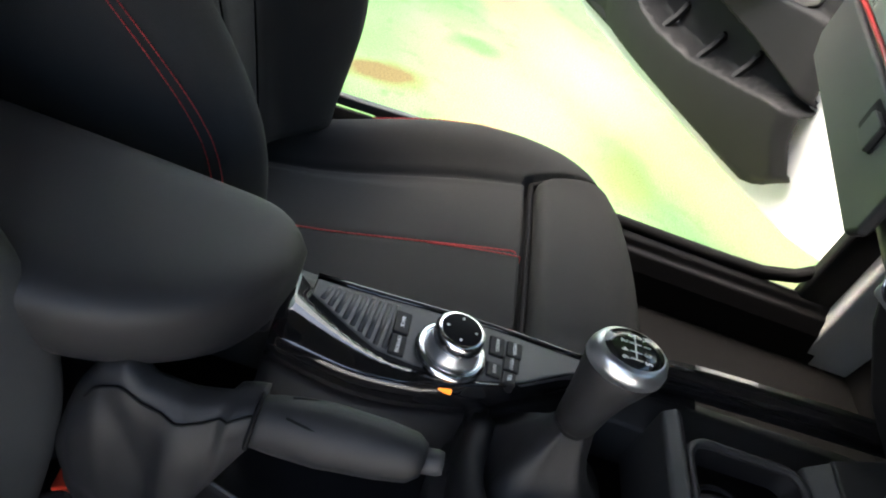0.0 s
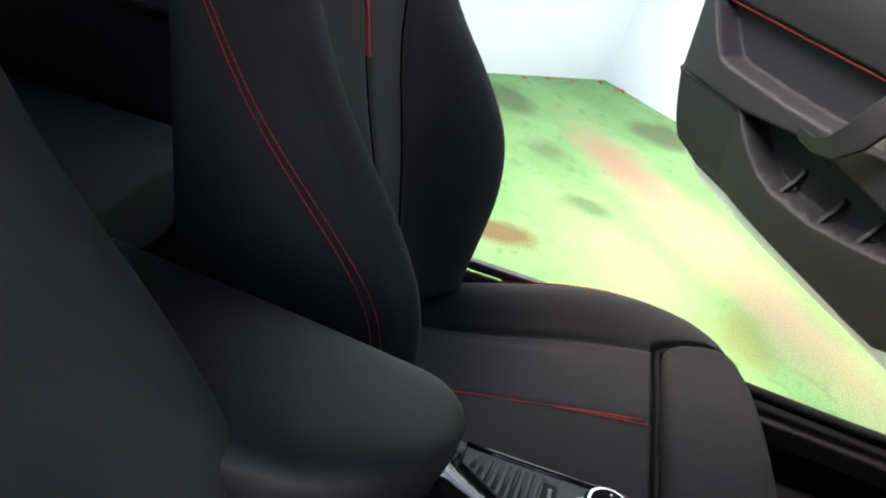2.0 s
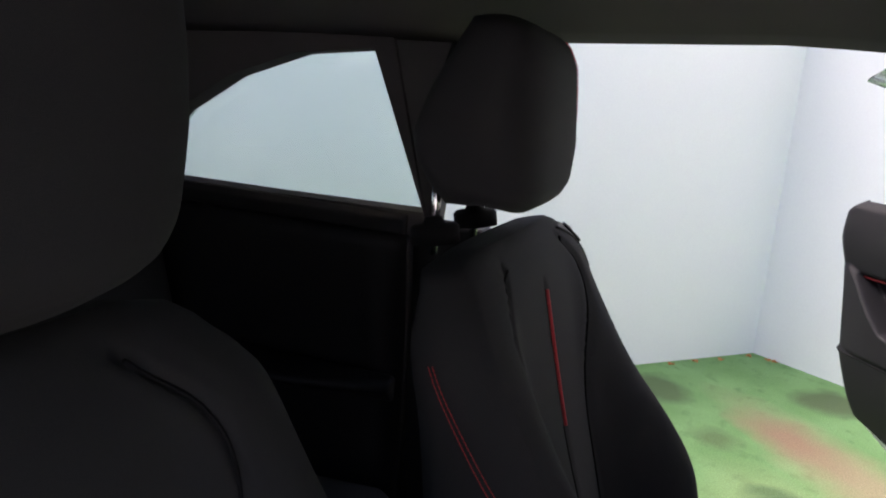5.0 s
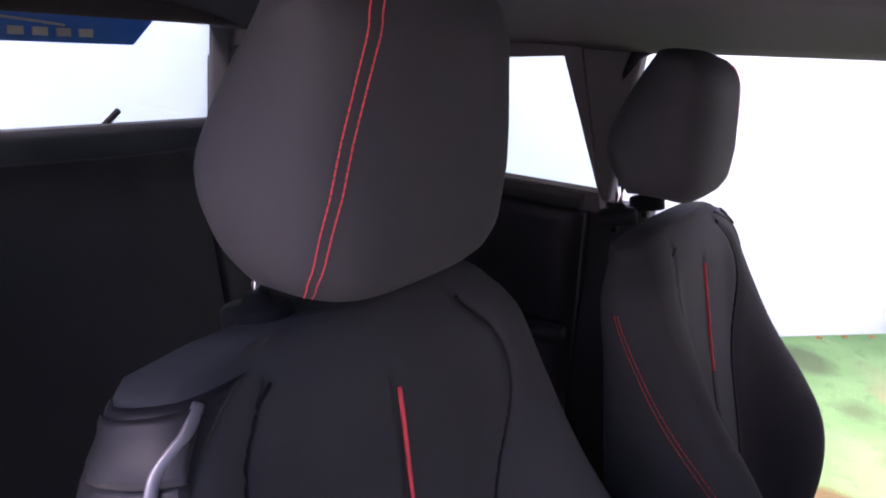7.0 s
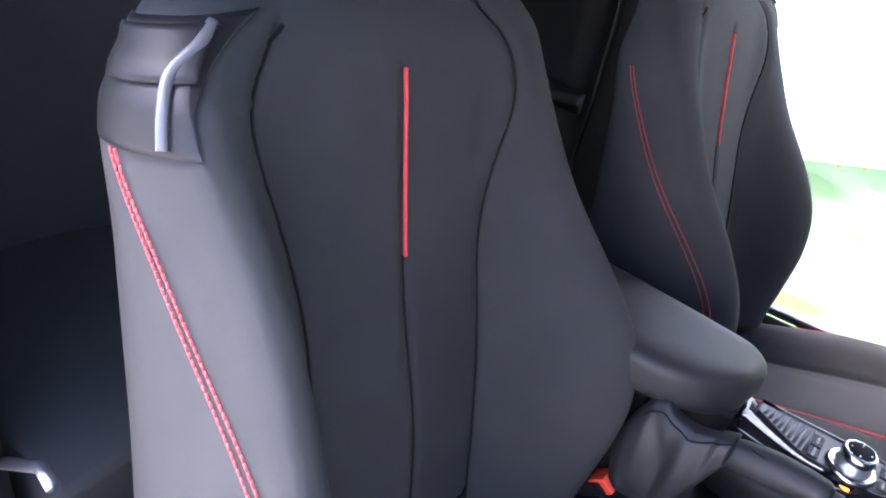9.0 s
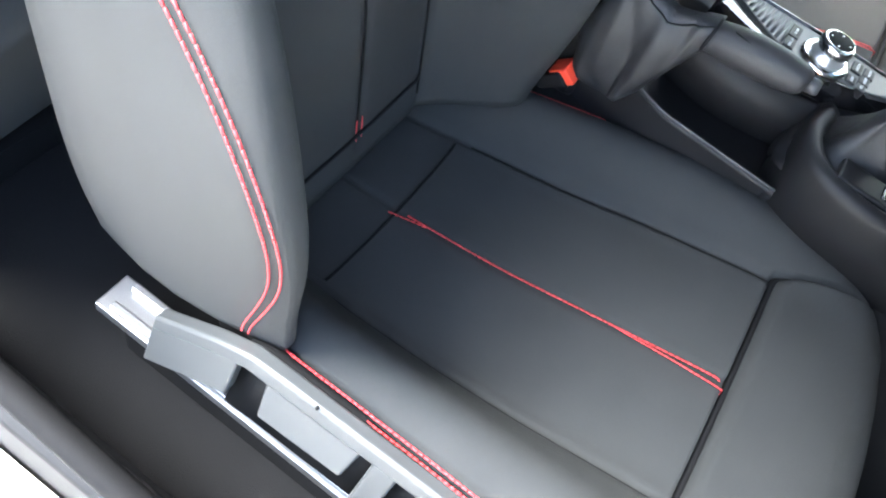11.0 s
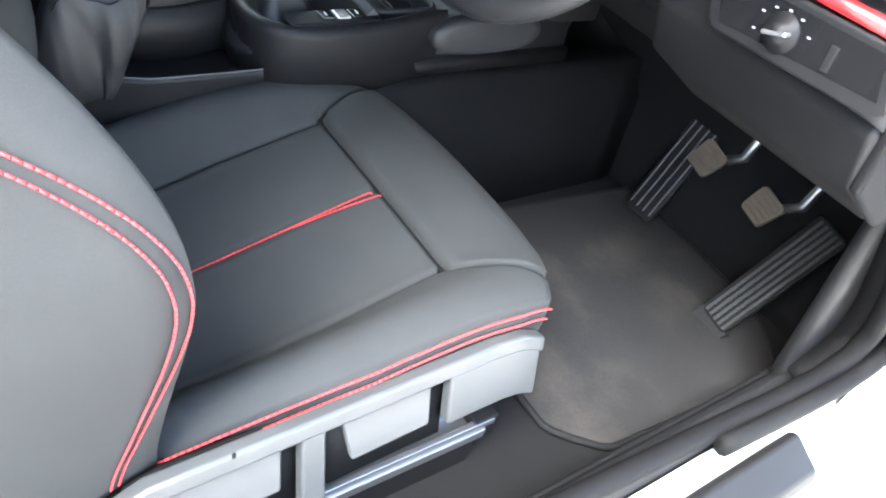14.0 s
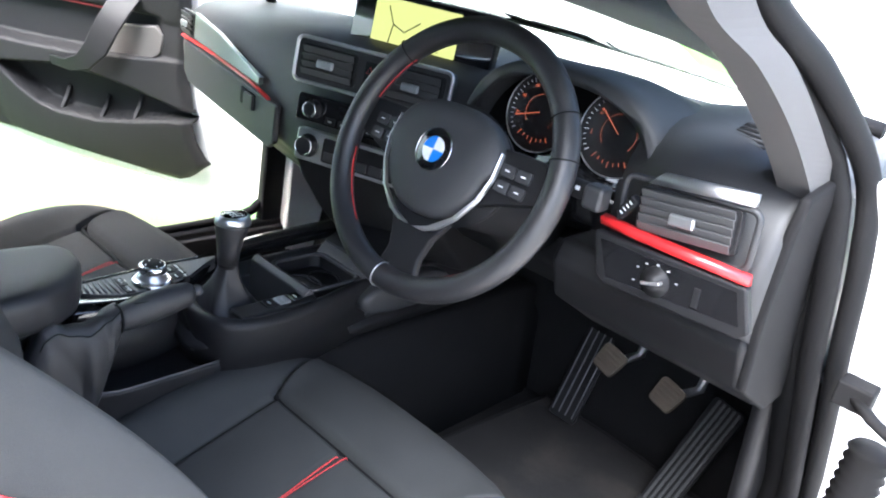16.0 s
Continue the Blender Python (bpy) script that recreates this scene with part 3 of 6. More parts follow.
def thread(name, pts, root, r=0.0013, step=0.0):
    """A seam thread; with a step, sewn as separate stitches joined into one part."""
    if not step:
        return part(name, tube(pts, r, 6), STITCH, root, "red thread")
    length = sum((b - a).length for a, b in zip(pts, pts[1:]))
    fine = resample(pts, max(8, int(length / step) * 4 + 1))
    bm = bmesh.new()
    for k in range(0, len(fine) - 4, 4):
        tube([fine[k], fine[k + 2], fine[k + 3] * 0.5 + fine[k + 4] * 0.5], r, 5, bm=bm)
    return part(name, bm, STITCH, root, "red sewn stitches")


CUSH_HALF = ((0, 0.215), (0.2, 0.245), (0.5, 0.262), (0.8, 0.262), (0.9, 0.255), (0.96, 0.235), (1, 0.20))
CUSH_Z = ((0, 0.374), (0.13, 0.382), (0.35, 0.413), (0.72, 0.494), (0.80, 0.502), (0.90, 0.500), (0.96, 0.485), (1, 0.445))


def pad_split(u):
    """Where the gap before the thigh pad runs: straight across the middle, then slanting to the edge."""
    return 0.727 + 0.95 * max(0, abs(u) - 0.65)


def cush_form(u, s):
    """Width, place and height of the cushion without its gap and seams."""
    half, a = lerp(CUSH_HALF, s), abs(u)
    base = smooth_lerp(CUSH_Z, s)
    bol = smooth_lerp(((0, 0.40), (0.15, 0.450), (0.35, 0.488), (0.5, 0.512), (0.70, 0.528), (0.85, 0.516), (0.95, 0.487), (1, 0.445)), s) - base
    crest = smooth_lerp(((0, 0), (0.60, 0.0), (0.67, 0.25), (0.78, 0.85), (0.87, 1.0), (0.95, 0.97), (1.0, 0.86)), a)
    return Vector((u * half, -0.125 + 0.712 * s - 0.045 * a ** 3 * s ** 6, base + bol * crest - 0.012 * a ** 12))


def cush_top(u, s, lift=0.0):
    """The top of the cushion, s from 0 at the back to 1 at the front, sunk where the thigh pad lies."""
    a = abs(u)
    p = cush_form(u, s)
    groove = -0.009 * math.exp(-((a - 0.62) / 0.016) ** 2) * (s < 0.73) - 0.004 * math.exp(-(u / 0.02) ** 2) * (s < 0.72)
    edge = pad_split(u)
    sunk = min(1, max(0, (s - edge + 0.011) / 0.008))
    p.z += groove - 0.034 * sunk + lift
    return p


def thigh_pad(shift):
    """The padded slab across the front of the cushion, rounded at all its edges."""
    nu, nv = 64, 30
    us = [-0.93 + 1.86 * i / nu for i in range(nu + 1)]

    def at(i, j):
        u, w = us[min(max(i, 0), nu)], min(max(j, 0), nv) / nv
        s0 = min(0.99, pad_split(u) + 0.003 + shift)
        s = s0 + (1.0 - s0) * w
        p = cush_form(u, s)
        near = min((s - s0) * 0.712, (0.93 - abs(u)) * 0.25 + 0.002)
        k = 1 - min(1, near / 0.012)
        p.z += 0.006 - 0.012 * (1 - math.sqrt(max(0, 1 - k * k))) - 0.03 * max(0, (w - 0.72) / 0.28) ** 2.5
        if i < 0 or j < 0 or i > nu or j > nv:
            p.z -= 0.05 if j <= nv else 0.03
            p.y -= 0.012 if j > nv else 0
        return p

    bm = bmesh.new()
    g = [[bm.verts.new(at(i, j)) for j in range(-1, nv + 2)] for i in range(-1, nu + 2)]
    for i in range(nu + 2):
        for j in range(nv + 2):
            bm.faces.new((g[i][j], g[i + 1][j], g[i + 1][j + 1], g[i][j + 1]))
    return bm


def cush_ring(s):
    top = [cush_top(u, s) for u in np.linspace(-1, 1, 121)]
    half, y, e = lerp(CUSH_HALF, s), -0.125 + 0.712 * s, top[0].z
    low = min(e - 0.05, 0.345 + 0.06 * s)
    ye = top[0].y
    side = [(1.012, e - 0.02), (1.015, (e + low) / 2), (1.0, low)]
    return top + [Vector((half * x, ye, z)) for x, z in side] + [Vector((half * x, y - 0.01, low)) for x in (0.5, 0, -0.5)] + [Vector((-half * x, ye, z)) for x, z in reversed(side)]


def cush_side(sx, s, z_off, lift=0.0):
    half, e = lerp(CUSH_HALF, s), cush_top(1, s)
    return Vector((sx * (half * 1.012 + lift), e.y, e.z + z_off))


def headrest_mesh(c, h, half, dep):
    """A tall pad, widest below its middle, with slanting shoulders and a soft face."""
    rings = []
    for k in range(33):
        w = k / 32
        rear_w = smooth_lerp(((0, 0.72), (0.08, 0.88), (0.25, 0.99), (0.38, 1.0), (0.6, 0.84), (0.8, 0.62), (1.0, 0.44)), w)
        front_w = lerp(((0, 0.76), (0.03, 0.86), (0.08, 0.92), (0.2, 0.95), (0.5, 1.0), (0.84, 1.0), (0.93, 0.95), (0.97, 0.87), (1.0, 0.72)), w)
        back_d = smooth_lerp(((0, 0.55), (0.08, 0.76), (0.25, 0.98), (0.38, 1.03), (0.6, 0.84), (0.8, 0.60), (0.92, 0.44), (1.0, 0.28)), w)
        front_d = lerp(((0, 0.55), (0.05, 0.78), (0.14, 0.93), (0.35, 1.0), (0.8, 0.95), (0.92, 0.82), (0.97, 0.66), (1.0, 0.45)), w)
        ring = []
        for q in range(56):
            a = 2 * math.pi * q / 56
            co, si = math.cos(a), math.sin(a)
            x, y = math.copysign(abs(co) ** 0.55, co), math.copysign(abs(si) ** 0.6, si)
            ring.append(c + Vector((half * (rear_w + (front_w - rear_w) * (0.5 + 0.5 * y)) * x, dep * (front_d if y > 0 else back_d) * y - 0.015 * (w - 0.4), h * (w - 0.5) - 0.012 * (1 - w) * abs(x) ** 3 * -1)))
        rings.append(ring)
    crown = [[c + (p - c) * k + Vector((0, 0, (p.z - c.z) * (1 - k) + dz)) for p in rings[i]] for i, k, dz in ((0, 0.55, -0.004), (-1, 0.75, 0.004), (-1, 0.4, 0.006))]
    return loft([crown[0]] + rings + crown[1:]), rings


def seat(name, label, back_base, back_len, out, hr, half):
    """A front sports seat; out is the side of its door, hr the head pad's centre and height."""
    root = thing(name, label, "car seat", "front seats")
    bk = Back(back_base, back_len, 1.0 if out > 0 else 0.78, max(out, 0))
    rest = part("backrest", bk.mesh(), CLOTH, root)
    cu = part("cushion", loft([cush_ring(s) for s in np.linspace(0, 1, 170)]), CLOTH, root)
    part("thigh_pad", thigh_pad(0.0 if out > 0 else 0.016), CLOTH, root, "padded thigh support")
    # black cord sunk in the gap before the thigh pad paints in its shade
    part("gap_lining", tube([cush_form(u, min(0.985, pad_split(u) - 0.001 + (0.0 if out > 0 else 0.008))) + Vector((0, 0, -0.011)) for u in np.linspace(-0.88, 0.88, 60)], 0.0045, 6), RUBBER, cu)
    for sx in (-1, 1):
        part("panel_seam", tube([cush_top(sx * 0.62, s, 0.0005) for s in np.linspace(0.17, 0.715, 40)], 0.0016, 6), RUBBER, cu)
    # seams of the backrest: red piping above, plain below, two sewn lines down each flank
    part("centre_piping", tube([bk.front(bk.mid(s), s, 0.0065) for s in np.linspace(0.625, 0.895, 30)], 0.0023, 8), STITCH, rest, "red piping")
    for dx in (-0.02, 0.02):
        thread("seam_tack", [bk.front(dx, s, 0.002) for s in (0.055, 0.07, 0.10)], rest, 0.0009)
    part("centre_seam", tube([bk.front(bk.mid(s), s, 0.003) for s in np.linspace(0.07, 0.625, 30)], 0.0016, 6), RUBBER, rest)
    part("lower_seam", tube([bk.front(u, 0.07, 0.002) for u in np.linspace(-0.5, 0.5, 20)], 0.0022, 6), RUBBER, rest)
    for sx in (-1, 1):
        part("side_seam", tube([bk.front(sx * seam_u(s), s, 0.003) for s in np.linspace(0.03, 0.97, 60)], 0.0017, 6), RUBBER, rest)
        for off in (-0.011, 0.011):
            ws = ((0.015, 0.17), (0.07, 0.12), (0.15, 0.075), (0.25, 0.035), (0.35, 0.022), (0.43, 0.025), (0.51, 0.075), (0.60, 0.19), (0.7, 0.38), (0.87, 0.64)) if out * sx > 0 else ((0.015, 0.50), (0.06, 0.34), (0.13, 0.13), (0.24, 0.03), (0.36, 0.02), (0.45, 0.08), (0.58, 0.23), (0.7, 0.40), (0.87, 0.70))
            thread("flank_stitching", [bk.side(sx, smooth_lerp(ws, s) + off * (1.3 + 1.6 * s), s, 0.0025) for s in np.linspace(0.015, 0.87, 90)], rest, 0.0011 if out * sx > 0 else 0.0006, 0.006)
    # seams of the cushion
    thread("cushion_stitching", [cush_top(0.004, s, 0.004) for s in np.linspace(0.17, 0.72, 40)], cu, 0.0012, 0.007)
    for s0, s1, far in ((0.55, 0.725, 0.735), (0.14, 0.21, 0.13)):
        thread("cushion_stitching", [cush_top(0.004 + 0.055 * min(1, abs(s - (s0 if far > 0.5 else s1)) / abs(far - (s0 if far > 0.5 else s1))) ** 0.8, s, 0.003) for s in np.linspace(s0, s1, 20)], cu, 0.0011, 0.007)
    for off in (0.0, -0.018):
        thread("side_stitching", [cush_side(out, s, -0.006 + off + 0.016 * max(0, 0.75 - s), 0.004) for s in np.linspace(0.07, 0.90, 60)], cu, 0.0014, 0.007)
        thread("side_stitching", [cush_side(-out, s, -0.006 + off, 0.004) for s in np.linspace(0.16, 0.90, 60)], cu, 0.0014, 0.007)
    part("back_seam", tube([cush_top(u, 0.150 - 0.02 * u * u, 0.001) for u in np.linspace(-0.58, 0.58, 24)], 0.0018, 6), RUBBER, cu)
    # head pad on two posts
    c, h = Vector(hr[:3]), hr[3]
    pad, rings = headrest_mesh(c, h, half, 0.080)
    head = part("headrest", pad, CLOTH2, root)
    for sx in (1, -1):
        for dq in (0, 1) if sx == out else ():
            pts = []
            for k, r in enumerate(rings[1:31]):
                q = 4.1 + 6.7 * k / 29 + 0.95 * dq
                q = q if sx > 0 else 28 - q
                i = int(q)
                p = r[i] + (r[(i + 1) % 56] - r[i]) * (q - i)
                pts.append(c + (p - c) * 1.012)
            thread("headrest_stitching", pts, head, 0.0006, 0.006)
        part("headrest_post", tube([(c.x + sx * 0.076, c.y - 0.050, c.z - h / 2 - 0.06), (c.x + sx * 0.074, c.y - 0.052, c.z - h / 2 + 0.06)], 0.006, 12), CHROME, root)
        part("post_collar", spin([(0, 0.012), (0.010, 0.012), (0.014, 0.004), (0.026, 0.003), (0.030, -0.001), (0.030, -0.02)], pose(c.x + sx * 0.076, c.y - 0.050, c.z - h / 2 - 0.026, 10)), RUBBER, root)
    # release panel on the door side shoulder
    edge_u = lambda v: lerp(((0, 1.0), (0.3, 0.99), (0.6, 0.94), (0.8, 0.86), (1, 0.70)), v)

    def shoulder(u, v, lift):
        s = 0.872 + 0.118 * v
        if u < 0.45:
            return bk.front(out * (edge_u(v) + (1 - edge_u(v)) * u / 0.45), s, lift)
        return bk.side(out, 0.85 * (u - 0.45) / 0.55, s, lift)

    grip = part("release_panel", sheet(lambda u, v: shoulder(u, v, 0.003), 14, 16, 0.005), PLASTIC2, root, "black plastic seat release panel")
    part("release_lever", sheet(lambda u, v: shoulder(0.30 + 0.6 * u, 0.55 + 0.4 * v, 0.008), 10, 8, 0.004), PLASTIC2, grip)
    part("release_trim", tube(curve_through([bk.side(out, 0.14, 0.880, 0.007), bk.side(out, 0.075, 0.915, 0.008), bk.side(out, 0.025, 0.945, 0.008), bk.front(out * 0.985, 0.968, 0.008), bk.front(out * 0.93, 0.985, 0.006)], 30), 0.0042, 8, flat=0.4), TRIMGREY, grip, "satin silver strip")
    # plastic shield with two finger holes on the door side, rails below
    xo = out * 0.284
    xa, xb = sorted((xo, xo - out * 0.020))

    def edge(y):
        return 0.459 + 0.055 * (y + 0.01) - 0.7 * max(0, -0.02 - y) - 0.03 * max(0, (y - 0.40) / 0.08) ** 2

    def lean(x, d):
        return x + out * 0.30 * d

    def side_loft(y0, y1, drop0, drop1, x0, x1, n=6):
        return loft([[Vector((lean(x, d), y, edge(y) - d)) for x, d in ((x0, drop1), (x0, drop0 + 0.004), (x1, drop0), (x1, drop1))] for y in np.linspace(y0, y1, n)])

    shield = part("base_shield", side_loft(-0.13, 0.475, 0.0, 0.022, xa, xb, 16), SHIELD, root, "grey plastic side shield", bevel=0.005)
    for y0, y1, drop in ((-0.13, -0.018, 0.075), (0.140, 0.168, 0.112), (0.325, 0.468, 0.085)):
        part("shield_web", side_loft(y0, y1, 0.018, drop, xa + 0.001, xb - 0.001), SHIELD, shield, bevel=0.004)
    part("shield_split", boxed(xo - 0.001, xo + 0.0015, 0.068, 0.071, edge(0.07) - 0.022, edge(0.07) + 0.001), RUBBER, shield)
    for y0, y1 in ((-0.018, 0.140), (0.168, 0.325)):
        xl, xr = sorted((xo - out * 0.022, xo - out * 0.011))
        part("adjuster_lever", loft([[Vector((lean(x, d) + out * (0.2 * (d - 0.060) - 0.004), y, edge(y) - d)) for y, d in ((y0 + 0.026, 0.034), (y1 - 0.012, 0.034), (y1 - 0.018, 0.084), (y0 + 0.036, 0.086))] for x in (xl, xr)]), SHIELD, shield, smooth=False, bevel=0.004)
        xl, xr = sorted((xo - out * 0.040, xo - out * 0.024))
        part("recess", side_loft(y0 - 0.006, y1 + 0.006, 0.016, 0.118, xl, xr), RUBBER, shield)
    part("seat_pan", boxed(-0.225, 0.225, -0.10, 0.44, 0.30, 0.36), RUBBER, root, bevel=0.01)
    for sx in (-1, 1):
        rail = part("rail", boxed(sx * 0.262 - 0.025, sx * 0.262 + 0.025, -0.22, 0.44, 0.272, 0.29), STEEL, root, bevel=0.003)
        for dx in (-0.016, 0.016):
            part("runner", boxed(sx * 0.262 + dx - 0.005, sx * 0.262 + dx + 0.005, -0.20, 0.455, 0.29, 0.302), STEEL, rail, bevel=0.002)
        part("rail_riser", boxed(sx * 0.262 - 0.022, sx * 0.262 + 0.022, -0.18, 0.43, 0.217, 0.272), RUBBER, rail, bevel=0.003)
        part("rail_cap", boxed(sx * 0.262 - 0.02, sx * 0.262 + 0.02, 0.42, 0.462, 0.27, 0.305), RUBBER, root, bevel=0.004)
    return root


driver = seat("sports_seat", "black cloth sports seat with red stitching beside the steering wheel", (0.008, -0.085, 0.425), 0.685, 1, (-0.004, -0.280, 1.240, 0.251), 0.152)
driver.matrix_basis = pose(0.366, 0, 0)
passenger = seat("sports_seat", "black cloth sports seat with red stitching beside the open door", (0, 0.003, 0.420), 0.665, -1, (0.006, -0.219, 1.208, 0.220), 0.150)
passenger.matrix_basis = pose(-0.36, 0, 0)
for ob in passenger.children:
    for piece in [ob] + list(ob.children) if ob.name.startswith("cushion") else ():
        for v in piece.data.vertices:
            v.co.z -= 0.032 * min(1, max(0, (-0.12 - v.co.x) / 0.08)) * min(1, max(0, (0.30 - v.co.y) / 0.22)) * (v.co.z > 0.36)

buckle = thing("belt_buckle", "black seat belt buckle with orange red button beside the seat", "seat belt buckle")
BM = pose(0.119, 0.044, 0.500, -40, 14, 0)
part("stalk", tube([(0.112, -0.07, 0.38), (0.115, -0.03, 0.42), (0.117, 0.015, 0.468)], 0.012, 8), RUBBER, buckle)
part("case", box(bmesh.new(), -0.016, 0.016, -0.012, 0.012, -0.05, 0.0, BM), RUBBER, buckle, bevel=0.004)
part("button", box(bmesh.new(), -0.013, 0.013, -0.014, 0.012, -0.020, 0.010, BM), REDPLASTIC, buckle, "orange red release button", bevel=0.003)

def writing(text, size, m, mat, parent, name="lettering"):
    """Raised lettering as a mesh, centred at m, facing its z."""
    cu = bpy.data.curves.new(name, "FONT")
    cu.body, cu.size, cu.extrude, cu.align_x, cu.align_y, cu.resolution_u = text, size, 0.0002, "CENTER", "CENTER", 2
    tmp = bpy.data.objects.new(name, cu)
    me = bpy.data.meshes.new_from_object(tmp)
    bpy.data.objects.remove(tmp)
    me.transform(m)
    me.materials.clear()
    me.materials.append(mat)
    ob = new(name, me)
    ob.parent = parent
    return ob


# ---- armrest ----
arm = thing("armrest", "black leather padded armrest between the front seats", "armrest")
rings = []
for k in range(41):
    w = k / 40
    y = -0.22 + 0.368 * w
    f = max(0.0, 1 - max(0, (w - 0.90) / 0.10) ** 2.2 - max(0, (0.08 - w) / 0.08) ** 2) ** 0.5
    x1 = 0.040 + 0.114 * max(0.0, 1 - max(0, (y + 0.02) / 0.168) ** 2.8) ** 0.7
    x0 = -0.010 + 0.020 * max(0, (y - 0.09) / 0.058) ** 2.5
    cx, hx = (x0 + x1) / 2, (x1 - x0) / 2
    ring = []
    for q in range(48):
        a = 2 * math.pi * q / 48
        co, si = math.cos(a), math.sin(a)
        up = 0.028 if si > 0 else 0.046
        ring.append(Vector((cx + hx * (0.6 + 0.4 * f) * math.copysign(abs(co) ** 0.5, co), y, 0.712 - 0.002 * w - 0.010 * w ** 4 + up * (0.35 + 0.65 * f) * math.copysign(abs(si) ** 0.62, si))))
    rings.append(ring)
pad = part("pad", loft(rings), LEATHER, arm)
part("pad_seam", tube([rings[i][int(47 - 0.42 * (i - 14))] + Vector((0.001, 0, -0.001)) for i in range(14, 33)], 0.0015, 6), RUBBER, pad)
part("base", loft([[Vector((0.058 + hx * s_, y, z)) for s_, y, z in ((-1, y0, z), (1, y0, z), (1, y1, z), (-1, y1, z))] for hx, y0, y1, z in ((0.040, -0.20, 0.06, 0.44), (0.040, -0.20, 0.05, 0.60), (0.048, -0.18, 0.07, 0.685))]), PLASTIC2, arm, bevel=0.012)
part("catch", boxed(0.000, 0.055, 0.110, 0.140, 0.650, 0.69), PLASTIC2, arm, bevel=0.005)

# ---- centre console ----
console = thing("centre_console", "black plastic centre console with gloss trim and cup holders", "console")


# flanks, then the top with its openings left free
RIM = curve_through([(0.02, 0.318, 0), (0.07, 0.310, 0), (0.118, 0.326, 0), (0.143, 0.365, 0), (0.149, 0.424, 0), (0.140, 0.52, 0), (0.118, 0.63, 0), (0.112, 0.75, 0), (0.110, 0.95, 0)], 70)


def rim_rings(profile):
    """Rings along the console's rim from (outwards, z) pairs."""
    out = []
    for i, p in enumerate(RIM):
        d = (RIM[min(i + 1, len(RIM) - 1)] - RIM[max(i - 1, 0)]).normalized()
        nrm = Vector((d.y, -d.x, 0))
        out.append([p + nrm * k + Vector((0, 0, z)) for k, z in profile])
    return out


part("flank", loft(rim_rings(((-0.024, 0.592), (-0.018, 0.604), (-0.008, 0.608), (0.0, 0.603), (0.004, 0.592), (-0.003, 0.560), (0.004, 0.495), (-0.02, 0.495)))), PLASTIC2, console)
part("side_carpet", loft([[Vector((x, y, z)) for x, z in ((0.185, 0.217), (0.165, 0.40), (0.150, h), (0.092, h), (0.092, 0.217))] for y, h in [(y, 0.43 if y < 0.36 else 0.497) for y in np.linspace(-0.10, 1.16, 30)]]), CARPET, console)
part("knee_pad", loft([[Vector((x , 0.730 + k * y, 0.572 + k * z)) for y, z in [(0.118 * math.copysign(abs(math.cos(a)) ** 0.8, math.cos(a)), 0.034 * math.copysign(abs(math.sin(a)) ** 0.8, math.sin(a))) for a in (2 * math.pi * q / 40 for q in range(40))]] for x, k in ((0.10, 1.0), (0.132, 1.0), (0.138, 0.96), (0.141, 0.8))]), PLASTIC, console)
part("flank", loft([[Vector((x, y, z)) for x, z in ((-0.075, 0.28), (-0.100, 0.45), (-0.095, 0.585), (-0.075, 0.592), (-0.042, 0.58), (-0.042, 0.28))] for y in np.linspace(0.05, 0.95, 12)]), PLASTIC, console, bevel=0.004)
part("well_floor", boxed(-0.05, 0.125, 0.32, 0.95, 0.50, 0.525), PLASTIC2, console)
part("cross_bar", loft([[Vector((x, y, z)) for y, z in ((0.310, 0.53), (0.312, 0.598), (0.322, 0.605), (0.332, 0.598), (0.336, 0.53))] for x in (-0.045, 0.06)]), PLASTIC2, console, bevel=0.004)
part("cross_bar", loft([[Vector((x, y, z)) for y, z in ((0.488, 0.53), (0.490, 0.612), (0.502, 0.622), (0.512, 0.612), (0.514, 0.53))] for x in (-0.045, 0.118)]), PLASTIC, console, bevel=0.004)
part("cross_bar", loft([[Vector((x, y, z)) for y, z in ((0.640, 0.53), (0.642, 0.60), (0.66, 0.618), (0.72, 0.64), (0.72, 0.53))] for x in (-0.045, 0.118)]), PLASTIC, console, bevel=0.004)
sw = part("switch_strip", boxed(0.094, 0.132, 0.36, 0.51, 0.600, 0.6095), PLASTIC2, console, bevel=0.004)
for k in range(3):
    bt = part("switch", boxed(0.099, 0.123, 0.412 + 0.026 * k, 0.434 + 0.026 * k, 0.607, 0.6125), GLOSS if k != 1 else SATIN, sw, bevel=0.002)
    part("switch_mark", boxed(0.107, 0.117, 0.421 + 0.026 * k, 0.4235 + 0.026 * k, 0.6126, 0.6130), MARK, bt, smooth=False)
# cup holders: two open cups in a tray
cups = part("cup_tray", boxed(-0.045, 0.10, 0.516, 0.640, 0.575, 0.58), PLASTIC2, console)
part("cup_rim", tube([Vector((0.034 + a, 0.578 + b, 0.603)) for a, b in rounded(0.128, 0.118, 0.022)], 0.0045, 8, loop=True), PLASTIC, cups)
part("cup_wall", loft([[Vector((0.034 + k * a, 0.578 + k * b, z)) for a, b in rounded(0.126, 0.116, 0.022)] for k, z in ((1.0, 0.602), (0.93, 0.585), (0.90, 0.577))], caps=False), PLASTIC2, cups)
for yc, r in ((0.556, 0.036), (0.602, 0.032)):
    part("cup_ring", tube([(0.034 + r * math.cos(a), yc + 0.86 * r * math.sin(a), 0.582) for a in (2 * math.pi * q / 36 for q in range(36))], 0.0028, 6, loop=True), PLASTIC2, cups)
